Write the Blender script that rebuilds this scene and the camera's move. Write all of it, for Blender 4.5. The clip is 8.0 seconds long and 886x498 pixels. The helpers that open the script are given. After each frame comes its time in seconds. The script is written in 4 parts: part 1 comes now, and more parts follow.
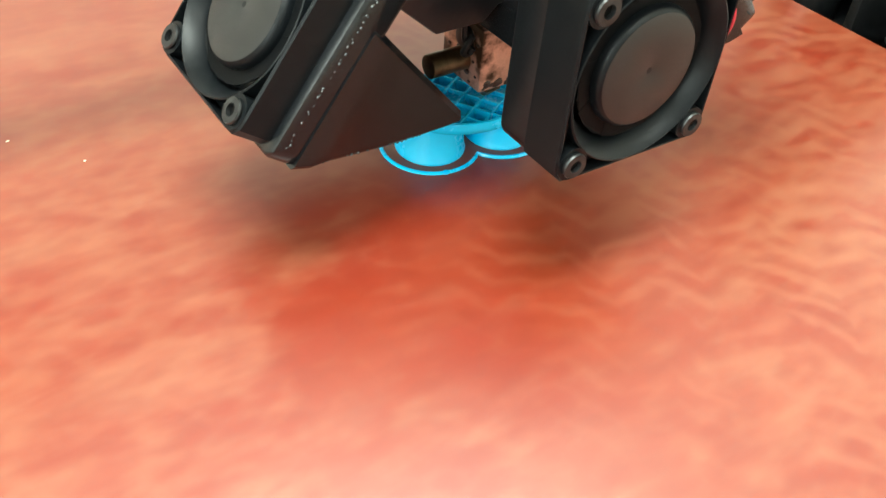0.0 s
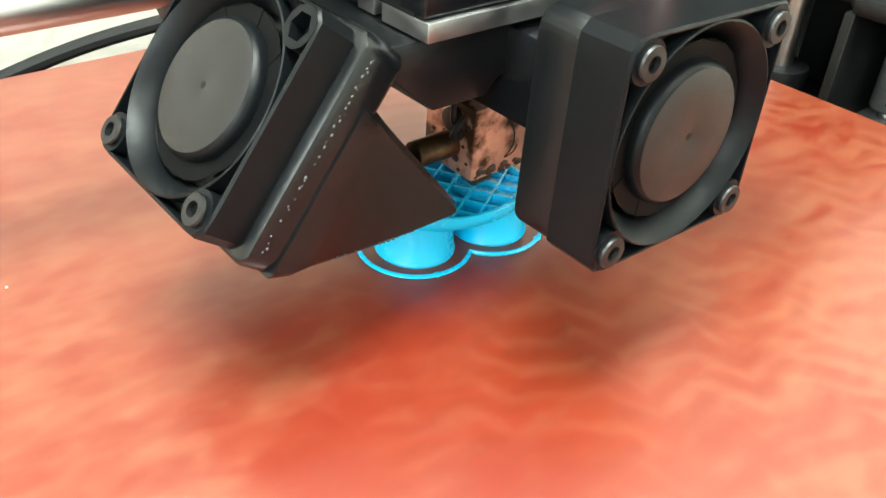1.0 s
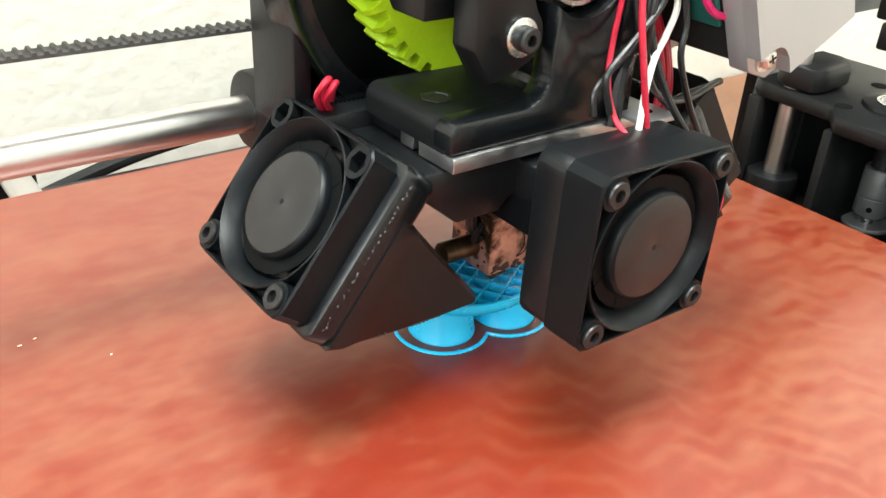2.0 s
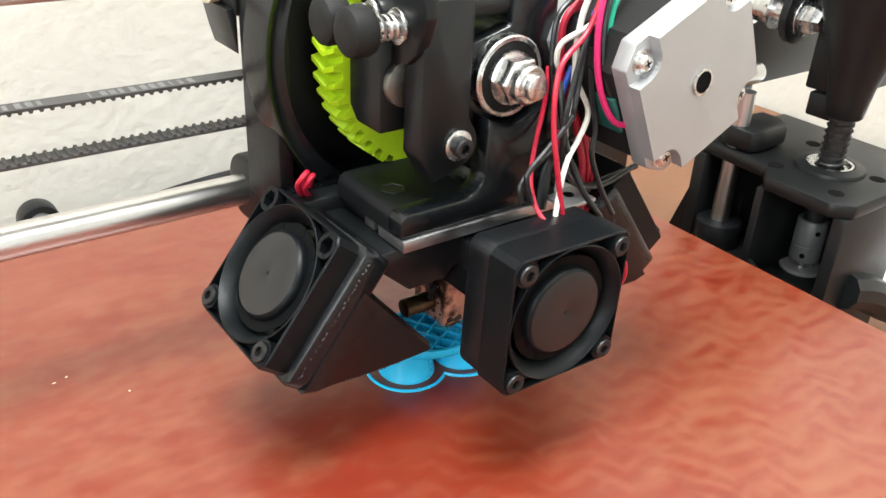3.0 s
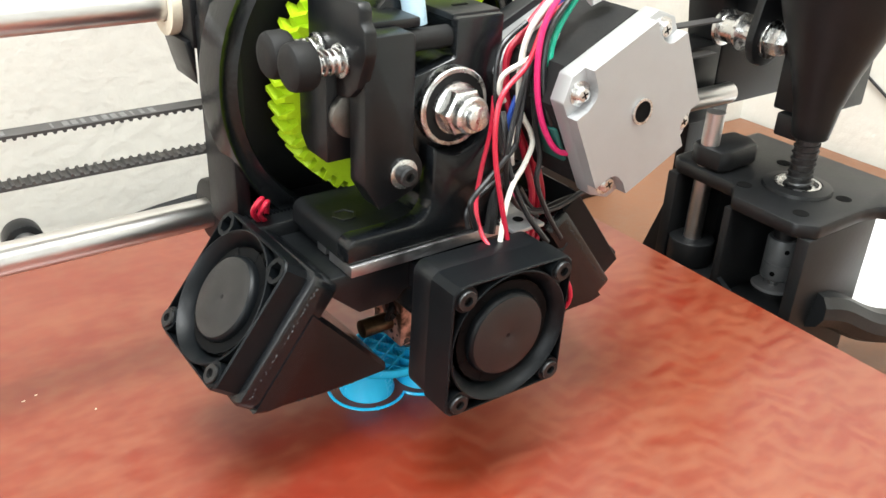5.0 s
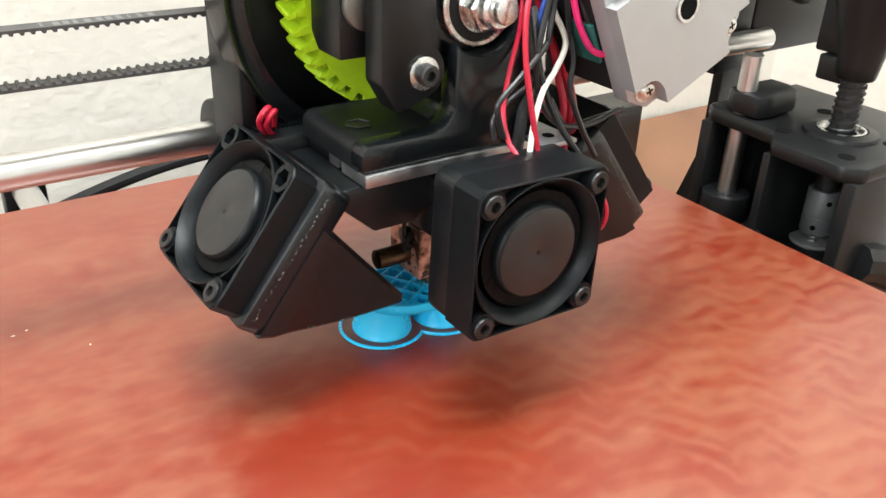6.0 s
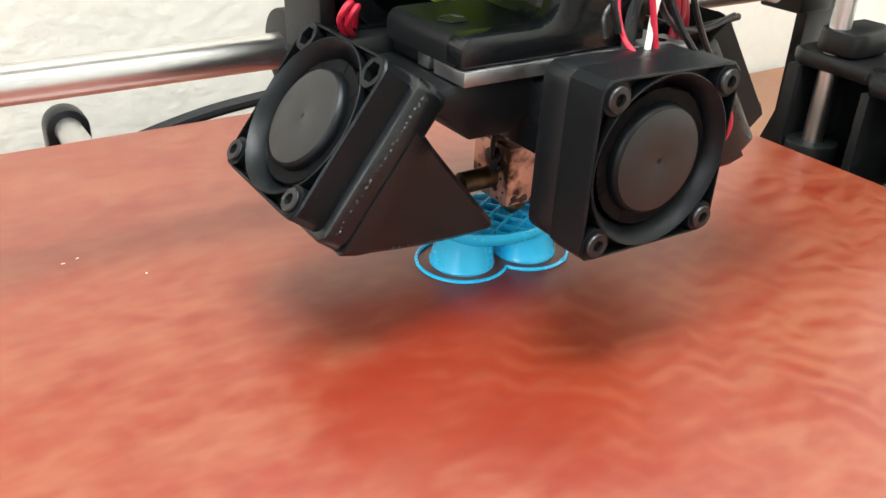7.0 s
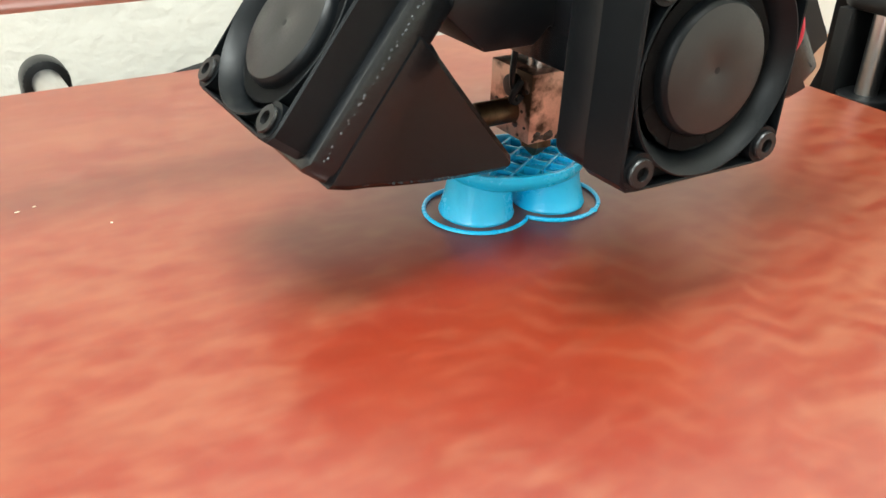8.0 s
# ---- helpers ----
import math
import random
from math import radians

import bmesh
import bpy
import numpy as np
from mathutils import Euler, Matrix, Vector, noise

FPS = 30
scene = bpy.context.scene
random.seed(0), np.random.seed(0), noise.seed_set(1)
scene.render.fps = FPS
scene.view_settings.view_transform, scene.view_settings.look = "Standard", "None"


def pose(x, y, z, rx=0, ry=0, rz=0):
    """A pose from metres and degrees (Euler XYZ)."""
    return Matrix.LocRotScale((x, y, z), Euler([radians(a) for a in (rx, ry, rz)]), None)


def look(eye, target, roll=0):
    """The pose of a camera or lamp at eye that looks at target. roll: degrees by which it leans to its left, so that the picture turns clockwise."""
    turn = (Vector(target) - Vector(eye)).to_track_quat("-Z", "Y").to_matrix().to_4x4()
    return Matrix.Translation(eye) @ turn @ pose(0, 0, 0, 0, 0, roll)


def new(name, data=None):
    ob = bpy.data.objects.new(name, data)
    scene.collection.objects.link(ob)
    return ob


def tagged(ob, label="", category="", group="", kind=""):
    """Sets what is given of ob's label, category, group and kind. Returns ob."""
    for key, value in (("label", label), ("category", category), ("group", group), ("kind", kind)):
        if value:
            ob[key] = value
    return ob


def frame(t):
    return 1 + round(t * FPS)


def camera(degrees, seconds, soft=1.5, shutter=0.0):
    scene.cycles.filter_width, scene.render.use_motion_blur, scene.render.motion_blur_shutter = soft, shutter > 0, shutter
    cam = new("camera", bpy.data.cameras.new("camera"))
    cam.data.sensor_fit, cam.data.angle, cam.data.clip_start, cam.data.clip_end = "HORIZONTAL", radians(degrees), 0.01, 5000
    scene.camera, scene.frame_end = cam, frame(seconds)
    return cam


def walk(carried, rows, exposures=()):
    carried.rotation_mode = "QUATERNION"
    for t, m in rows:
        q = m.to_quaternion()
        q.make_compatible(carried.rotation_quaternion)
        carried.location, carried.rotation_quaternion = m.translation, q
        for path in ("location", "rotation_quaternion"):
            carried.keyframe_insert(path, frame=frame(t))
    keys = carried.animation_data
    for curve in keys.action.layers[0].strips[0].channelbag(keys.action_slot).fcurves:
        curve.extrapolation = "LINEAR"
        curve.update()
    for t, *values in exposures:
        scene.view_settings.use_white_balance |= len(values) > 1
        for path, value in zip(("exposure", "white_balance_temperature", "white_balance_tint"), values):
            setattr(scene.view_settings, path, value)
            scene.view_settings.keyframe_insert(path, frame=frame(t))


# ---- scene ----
cam = camera(54.05, 8.0)
PATH = [
    (0, (-0.11628, -0.13553, 0.13300), (0.01602, 0.04343, -0.06817), 4.409),
    (0.5, (-0.11181, -0.11343, 0.11522), (0.04007, 0.06088, -0.07597), 3.813),
    (1, (-0.11310, -0.10999, 0.11235), (0.05002, 0.07627, -0.05708), 3.633),
    (1.5, (-0.12444, -0.12027, 0.11909), (0.03934, 0.07722, -0.03639), 3.205),
    (1.7, (-0.12797, -0.12576, 0.12474), (0.03620, 0.07737, -0.02286), 3.095),
    (2.8, (-0.14353, -0.16780, 0.16588), (0.01605, 0.04046, 0.02040), 2.934),
    (3, (-0.14202, -0.17103, 0.17081), (0.01826, 0.03805, 0.02730), 3.031),
    (3.5, (-0.13104, -0.18245, 0.18422), (0.02751, 0.02778, 0.04048), 2.812),
    (4, (-0.12766, -0.18493, 0.18566), (0.02990, 0.02552, 0.04115), 2.686),
    (5.3, (-0.13178, -0.18454, 0.17339), (0.02575, 0.02883, 0.03317), 2.585),
    (5.5, (-0.13215, -0.18274, 0.16848), (0.02402, 0.03111, 0.02748), 2.434),
    (6, (-0.12667, -0.17742, 0.14827), (0.02709, 0.03868, 0.00805), 2.340),
    (6.5, (-0.13336, -0.16662, 0.13128), (0.01820, 0.05112, -0.00878), 2.465),
    (7, (-0.13402, -0.15766, 0.12030), (0.01290, 0.06140, -0.02263), 2.259),
    (7.5, (-0.12736, -0.14693, 0.10492), (0.01656, 0.07266, -0.04022), 2.208),
    (8, (-0.11938, -0.13899, 0.09455), (0.02216, 0.08244, -0.05015), 1.691),
]
walk(cam, [(t, look(eye, target, roll)) for t, eye, target, roll in PATH], [(0, 0.45, 6650, -4), (0.5, 0.66, 6600, -4), (1.0, 0.70, 6600, -2), (1.6, 0.54, 6600, 3), (3.0, 0.02, 6500, 10), (5.3, 0.02, 6500, 10), (6.0, 0.10, 6500, 10), (6.5, 0.13, 6500, 10), (7.5, 0.14, 6500, 7), (8, 0.20, 6550, 4)])

# ---- world, room light and exposure ----
world = bpy.data.worlds.new("room_air")
world.use_nodes = True
world.node_tree.nodes["Background"].inputs[0].default_value = (0.9, 0.95, 1.0, 1)
world.node_tree.nodes["Background"].inputs[1].default_value = 0.4
scene.world = world


def lamp(name, size, size_y, power, m, colour=(1, 1, 1)):
    data = bpy.data.lights.new(name, "AREA")
    data.shape, data.size, data.size_y, data.energy, data.color = "RECTANGLE", size, size_y, power, colour
    ob = new(name, data)
    ob.matrix_basis = m
    return ob


# two ceiling panels out of view, and a fill light added behind the camera
lamp("ceiling_light", 1.2, 0.6, 76, look((-0.30, -0.15, 2.1), (-0.30, -0.15, 0)), (0.955, 0.99, 1.0))
lamp("ceiling_light", 1.2, 0.6, 18, look((0.0, -1.5, 2.1), (0.0, -1.5, 0)), (0.955, 0.99, 1.0))
lamp("side_fill", 1.5, 1.2, 42, look((-1.95, -0.6, 0.9), (0, -0.4, 0.5)), (0.90, 0.96, 1))

# ---- materials ----


def mat(name, base, rough=0.5, metal=0.0, var=0.15, scale=60.0, bump=0.0, bscale=400.0, layers=0.0, coat=0.0, spec=0.5, rvar=0.12):
    """A surface with variation at two scales; layers: spacing in metres of the printed lines."""
    m = bpy.data.materials.new(name)
    m.use_nodes = True
    nt = m.node_tree
    n, l = nt.nodes, nt.links
    bsdf = n["Principled BSDF"]
    co = n.new("ShaderNodeTexCoord")
    a, b = n.new("ShaderNodeTexNoise"), n.new("ShaderNodeTexNoise")
    a.inputs["Scale"].default_value, b.inputs["Scale"].default_value = scale, scale * 14
    a.inputs["Detail"].default_value = 5
    l.new(co.outputs["Object"], a.inputs["Vector"])
    l.new(co.outputs["Object"], b.inputs["Vector"])
    mixv = n.new("ShaderNodeMath")
    mixv.operation = "MULTIPLY_ADD"
    mixv.inputs[1].default_value, mixv.inputs[2].default_value = 0.4, 0.0
    l.new(b.outputs["Fac"], mixv.inputs[0])
    addv = n.new("ShaderNodeMath")
    l.new(a.outputs["Fac"], addv.inputs[0])
    l.new(mixv.outputs[0], addv.inputs[1])
    ramp = n.new("ShaderNodeValToRGB")
    ramp.color_ramp.elements[0].position, ramp.color_ramp.elements[1].position = 0.45, 0.95
    ramp.color_ramp.elements[0].color = (*[c * (1 - var) for c in base], 1)
    ramp.color_ramp.elements[1].color = (*[min(1, c * (1 + var)) for c in base], 1)
    l.new(addv.outputs[0], ramp.inputs[0])
    l.new(ramp.outputs[0], bsdf.inputs["Base Color"])
    rr = n.new("ShaderNodeMapRange")
    rr.inputs["From Min"].default_value, rr.inputs["From Max"].default_value = 0.4, 1.0
    rr.inputs["To Min"].default_value, rr.inputs["To Max"].default_value = max(0.02, rough - rvar), min(1, rough + rvar)
    l.new(addv.outputs[0], rr.inputs[0])
    l.new(rr.outputs[0], bsdf.inputs["Roughness"])
    bsdf.inputs["Metallic"].default_value = metal
    bsdf.inputs["Coat Weight"].default_value = coat
    bsdf.inputs["Specular IOR Level"].default_value = spec
    if bump or layers:
        bp = n.new("ShaderNodeBump")
        bp.inputs["Strength"].default_value = bump or 0.3
        if layers:
            w = n.new("ShaderNodeTexWave")
            w.bands_direction = "Z"
            w.inputs["Scale"].default_value = 0.314 / layers
            w.inputs["Distortion"].default_value = 0.6
            l.new(co.outputs["Object"], w.inputs["Vector"])
            l.new(w.outputs["Fac"], bp.inputs["Height"])
            bp.inputs["Distance"].default_value = layers * 0.25
        else:
            c = n.new("ShaderNodeTexNoise")
            c.inputs["Scale"].default_value, c.inputs["Detail"].default_value = bscale, 6
            l.new(co.outputs["Object"], c.inputs["Vector"])
            l.new(c.outputs["Fac"], bp.inputs["Height"])
            bp.inputs["Distance"].default_value = 0.3 / bscale
        l.new(bp.outputs[0], bsdf.inputs["Normal"])
    return m


BLACK = mat("black_printed_plastic", (0.0052, 0.0062, 0.0072), 0.34, var=0.12, spec=0.36, rvar=0.03, bump=0.10, bscale=700)
BLACK_GLOSS = mat("black_printed_plastic_glossy", (0.0046, 0.0056, 0.0066), 0.25, var=0.1, spec=0.48, rvar=0.03, bump=0.12, bscale=500)
FANBLACK = mat("moulded_fan_plastic", (0.0044, 0.0056, 0.0066), 0.38, var=0.15, bump=0.06, bscale=2500, spec=0.19, rvar=0.04)
# blades darker than the frame plastic: the dark void of the throat, painted in
BLADE = mat("shaded_fan_blade_plastic", (0.0026, 0.0030, 0.0034), 0.5, var=0.1, spec=0.08, rvar=0.02)
HUBGREY = mat("fan_hub_label", (0.0105, 0.0105, 0.0106), 0.38, var=0.08, scale=120, bump=0.08, bscale=3000)
BEAD = mat("seam_glint_bead", (0.035, 0.042, 0.045), 0.22, var=0.2, spec=0.6)
FOOTBLACK = mat("satin_black_print", (0.0052, 0.0060, 0.0068), 0.45, var=0.15, spec=0.28, rvar=0.05, bump=0.15, bscale=900)
RUBBER = mat("black_rubber", (0.008, 0.008, 0.008), 0.65, var=0.2, spec=0.3)
TOWERBLACK = mat("dark_grey_printed_plastic", (0.0070, 0.0076, 0.0082), 0.40, var=0.12, spec=0.34, rvar=0.03, bump=0.08, bscale=600)
SCREW = mat("black_oxide_steel", (0.045, 0.046, 0.047), 0.42, 0.8, var=0.3, scale=400)
SOCKET = mat("screw_socket", (0.003, 0.003, 0.003), 0.8, spec=0.1)
STEEL = mat("polished_steel_rod", (0.66, 0.65, 0.64), 0.31, 1.0, var=0.03, scale=30, rvar=0.01)
DARKSTEEL = mat("dull_roller_steel", (0.20, 0.195, 0.185), 0.4, 1.0, var=0.2, scale=250)
ZINC = mat("zinc_plated_steel", (0.66, 0.66, 0.65), 0.25, 1.0, var=0.15, scale=300, bump=0.1, bscale=900)
ALU = mat("brushed_aluminium", (0.50, 0.50, 0.51), 0.38, 1.0, var=0.12, scale=200, bump=0.1, bscale=1500)
CAST = mat("cast_motor_end", (0.43, 0.435, 0.44), 0.46, 0.6, var=0.05, scale=160, bump=0.06, bscale=2500)
LIME = mat("lime_printed_plastic", (0.40, 0.60, 0.012), 0.38, var=0.10, layers=0.0004)
BLUE = mat("sky_blue_printed_plastic", (0.020, 0.57, 0.95), 0.27, var=0.03, layers=0.0003, bump=0.16, spec=0.6, coat=0.25, rvar=0.04)
TUBE = mat("milky_guide_tube", (0.55, 0.75, 0.88), 0.3, var=0.06)
BRASS = mat("dark_stained_brass", (0.115, 0.075, 0.040), 0.4, 0.8, var=0.5, scale=350)
BELT = mat("toothed_belt_rubber", (0.055, 0.052, 0.05), 0.6, var=0.3, scale=300)
CREAM = mat("cream_bushing", (0.72, 0.66, 0.52), 0.6)
WIRES = {k: mat(k + "_wire_insulation", c, 0.35, var=0.12, scale=300) for k, c in dict(red=(0.46, 0.012, 0.036), white=(0.72, 0.69, 0.62), magenta=(0.54, 0.012, 0.11), green=(0.0, 0.32, 0.20), blue=(0.03, 0.09, 0.42), black=(0.009, 0.009, 0.010)).items()}
PAPER = mat("white_casing", (0.8, 0.8, 0.8), 0.5, var=0.03)


def copper_material():
    m = mat("burnt_copper_block", (0.62, 0.36, 0.27), 0.38, 0.6, var=0.2, scale=150)
    nt = m.node_tree
    n, l = nt.nodes, nt.links
    bsdf = n["Principled BSDF"]
    old = bsdf.inputs["Base Color"].links[0].from_socket
    co = n.new("ShaderNodeTexCoord")
    d = n.new("ShaderNodeTexNoise")
    d.inputs["Scale"].default_value, d.inputs["Detail"].default_value = 190, 8
    l.new(co.outputs["Object"], d.inputs["Vector"])
    r = n.new("ShaderNodeValToRGB")
    r.color_ramp.elements[0].position, r.color_ramp.elements[1].position = 0.47, 0.62
    l.new(d.outputs["Fac"], r.inputs[0])
    mx = n.new("ShaderNodeMix")
    mx.data_type = "RGBA"
    l.new(r.outputs[0], mx.inputs["Factor"])
    l.new(old, mx.inputs["A"])
    mx.inputs["B"].default_value = (0.06, 0.03, 0.015, 1)
    l.new(mx.outputs["Result"], bsdf.inputs["Base Color"])
    return m


COPPER = copper_material()


def bed_material():
    """Worn orange film: red ground, pale scuffed patches, streaks and wavy trails; the head's shade is painted in."""
    m = bpy.data.materials.new("orange_build_film")
    m.use_nodes = True
    nt = m.node_tree
    n, l = nt.nodes, nt.links
    bsdf = n["Principled BSDF"]
    co = n.new("ShaderNodeTexCoord")

    def noise_at(scale, stretch, turn, detail=5.0, distort=0.0):
        mp = n.new("ShaderNodeMapping")
        mp.inputs["Rotation"].default_value = (0, 0, radians(turn))
        mp.inputs["Scale"].default_value = stretch
        l.new(co.outputs["Object"], mp.inputs["Vector"])
        t = n.new("ShaderNodeTexNoise")
        t.inputs["Scale"].default_value, t.inputs["Detail"].default_value, t.inputs["Distortion"].default_value = scale, detail, distort
        l.new(mp.outputs[0], t.inputs["Vector"])
        return t.outputs["Fac"]

    def mix(a, b, fac, lo, hi, strength=1.0):
        r = n.new("ShaderNodeMapRange")
        r.interpolation_type = "SMOOTHSTEP"
        r.inputs["From Min"].default_value, r.inputs["From Max"].default_value, r.inputs["To Max"].default_value = lo, hi, strength
        l.new(fac, r.inputs[0])
        x = n.new("ShaderNodeMix")
        x.data_type = "RGBA"
        l.new(r.outputs[0], x.inputs["Factor"])
        for key, v in (("A", a), ("B", b)):
            if isinstance(v, tuple):
                x.inputs[key].default_value = (*v, 1)
            else:
                l.new(v, x.inputs[key])
        return x.outputs["Result"]

    big = noise_at(16, (1, 1, 1), 20, 4)
    patch = noise_at(95, (0.48, 1.15, 1), -10, 3, 0.2)
    soft = noise_at(45, (1, 1, 1), 0, 1)
    streak = noise_at(230, (0.45, 1.0, 1), -8, 1, 0.0)
    blot = noise_at(210, (0.6, 1.0, 1), 10, 1, 0.0)
    xyz = n.new("ShaderNodeSeparateXYZ")
    l.new(co.outputs["Object"], xyz.inputs[0])

    def calc(op, a, b):
        k = n.new("ShaderNodeMath")
        k.operation = op
        for slot, v in ((0, a), (1, b)):
            if isinstance(v, (int, float)):
                k.inputs[slot].default_value = v
            else:
                l.new(v, k.inputs[slot])
        return k.outputs[0]

    across = calc("SUBTRACT", calc("MULTIPLY", xyz.outputs["X"], 0.79), calc("MULTIPLY", xyz.outputs["Y"], 0.61))
    along = calc("ADD", calc("MULTIPLY", xyz.outputs["X"], 0.61), calc("MULTIPLY", xyz.outputs["Y"], 0.79))
    brk = noise_at(85, (0.8, 1.0, 1), 40, 1, 0.0)
    warp = calc("MULTIPLY", calc("SUBTRACT", soft, 0.5), 0.026)
    zig = calc("PINGPONG", calc("ADD", across, warp), 0.0125)
    run = calc("ADD", calc("SUBTRACT", along, calc("MULTIPLY", zig, 0.66)), calc("MULTIPLY", big, 0.03))
    ridge = calc("ADD", calc("MULTIPLY", run, 690.0), calc("MULTIPLY", blot, 2.0))
    wave = calc("MULTIPLY", calc("ADD", calc("SINE", ridge, 0), 1.0), 0.5)
    gate = n.new("ShaderNodeMapRange")
    gate.inputs["From Min"].default_value, gate.inputs["From Max"].default_value = 0.36, 0.62
    gate.inputs["To Min"].default_value = 0.40
    l.new(brk, gate.inputs[0])
    wave = calc("MULTIPLY", wave, gate.outputs[0])
    mask = n.new("ShaderNodeMapRange")
    mask.inputs["From Min"].default_value, mask.inputs["From Max"].default_value = -0.06, 0.05
    mask.inputs["To Min"].default_value = 0.38
    l.new(calc("ADD", xyz.outputs["X"], calc("MULTIPLY", calc("SUBTRACT", big, 0.5), 0.25)), mask.inputs[0])
    trails = calc("MULTIPLY", wave, mask.outputs[0])
    # pale marks thinned before the nozzle: the head's shade and dark reflection, painted in
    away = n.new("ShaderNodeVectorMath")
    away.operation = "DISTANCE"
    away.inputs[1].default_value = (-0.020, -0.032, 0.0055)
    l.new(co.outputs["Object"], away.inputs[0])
    head_shade = n.new("ShaderNodeMapRange")
    head_shade.inputs["From Min"].default_value, head_shade.inputs["From Max"].default_value = 0.020, 0.080
    head_shade.inputs["To Min"].default_value = 0.68
    l.new(calc("ADD", away.outputs["Value"], calc("MULTIPLY", calc("SUBTRACT", soft, 0.5), 0.09)), head_shade.inputs[0])
    patch, blot, trails = [calc("MULTIPLY", v, head_shade.outputs[0]) for v in (patch, blot, trails)]
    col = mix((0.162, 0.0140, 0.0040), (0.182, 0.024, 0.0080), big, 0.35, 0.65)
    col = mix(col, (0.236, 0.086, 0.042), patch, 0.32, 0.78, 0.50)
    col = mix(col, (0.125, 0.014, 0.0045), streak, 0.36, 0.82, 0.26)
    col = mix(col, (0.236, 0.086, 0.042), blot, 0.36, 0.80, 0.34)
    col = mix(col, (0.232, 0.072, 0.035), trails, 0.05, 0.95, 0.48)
    bsdf.inputs["Specular IOR Level"].default_value = 0.76
    l.new(col, bsdf.inputs["Base Color"])
    r = n.new("ShaderNodeMapRange")
    r.inputs["To Min"].default_value, r.inputs["To Max"].default_value = 0.27, 0.41
    l.new(patch, r.inputs[0])
    l.new(r.outputs[0], bsdf.inputs["Roughness"])
    bp = n.new("ShaderNodeBump")
    bp.inputs["Strength"].default_value, bp.inputs["Distance"].default_value = 0.05, 0.00004
    l.new(noise_at(1400, (1, 1, 1), 0, 2), bp.inputs["Height"])
    l.new(bp.outputs[0], bsdf.inputs["Normal"])
    return m


BED = bed_material()
GLASS_EDGE = mat("bed_glass_edge", (0.45, 0.36, 0.28), 0.3, var=0.1)
WALL = mat("cream_textured_wall", (0.72, 0.70, 0.635), 0.8, var=0.05, scale=9, bump=0.32, bscale=130)
TABLE = mat("brown_wooden_table", (0.20, 0.088, 0.043), 0.5, var=0.22, scale=14, bump=0.1, bscale=150)
CEIL = mat("white_ceiling", (0.8, 0.8, 0.78), 0.9, var=0.03, scale=5)
# for the unseen walls: white, so the metal parts mirror a neutral bounce
WHITEWALL = mat("white_bounce_wall", (0.78, 0.79, 0.79), 0.8, var=0.04, scale=6, bump=0.2, bscale=130)
FLOOR = mat("grey_floor", (0.32, 0.30, 0.28), 0.6, var=0.15, scale=6)

# ---- mesh helpers ----


def finish(bm, smooth):
    bmesh.ops.recalc_face_normals(bm, faces=bm.faces)
    if smooth:
        for f in bm.faces:
            f.smooth = True
        for e in bm.edges:
            if len(e.link_faces) == 2 and e.calc_face_angle(0) > radians(32):
                e.smooth = False


def part(name, bm, material, parent=None, label="", smooth=True):
    """One mesh object from a bmesh, given in its parent's axes."""
    finish(bm, smooth)
    data = bpy.data.meshes.new(name)
    bm.to_mesh(data)
    bm.free()
    data.materials.append(material)
    ob = new(name, data)
    if parent is not None:
        ob.parent = parent
    if label:
        ob["label"] = label
    return ob


def again(ob, m, parent=None):
    """The same mesh once more under the same parent."""
    c = new(ob.name.split(".")[0], ob.data)
    c.parent = parent or ob.parent
    c.matrix_basis = m
    if "label" in ob:
        c["label"] = ob["label"]
    return c


def thing(name, m, label, category, group=""):
    ob = new(name)
    ob.empty_display_size = 0.01
    ob.matrix_basis = m
    return tagged(ob, label, category, group)


def box(x0, x1, y0, y1, z0, z1, bevel=0.0, seg=2, bm=None, m=None):
    bm = bm or bmesh.new()
    mm = Matrix.Translation(((x0 + x1) / 2, (y0 + y1) / 2, (z0 + z1) / 2)) @ Matrix.Diagonal((x1 - x0, y1 - y0, z1 - z0, 1))
    if m:
        mm = m @ mm
    v = bmesh.ops.create_cube(bm, size=1, matrix=mm)["verts"]
    if bevel:
        e = list({e for q in v for e in q.link_edges})
        bmesh.ops.bevel(bm, geom=e, offset=bevel, segments=seg, affect="EDGES", profile=0.5)
    return bm


def rod(p, q, r, r2=None, seg=24, bm=None, bevel=0.0):
    """A cylinder or cone from p to q."""
    bm = bm or bmesh.new()
    p, q = Vector(p), Vector(q)
    d = q - p
    m = Matrix.Translation((p + q) / 2) @ d.to_track_quat("Z", "Y").to_matrix().to_4x4()
    v = bmesh.ops.create_cone(bm, cap_ends=True, segments=seg, radius1=r, radius2=r if r2 is None else r2, depth=d.length, matrix=m)["verts"]
    if bevel:
        e = [e for e in {e for x in v for e in x.link_edges} if any(len(f.verts) > 4 for f in e.link_faces)]
        bmesh.ops.bevel(bm, geom=e, offset=bevel, segments=2, affect="EDGES", profile=0.5)
    return bm


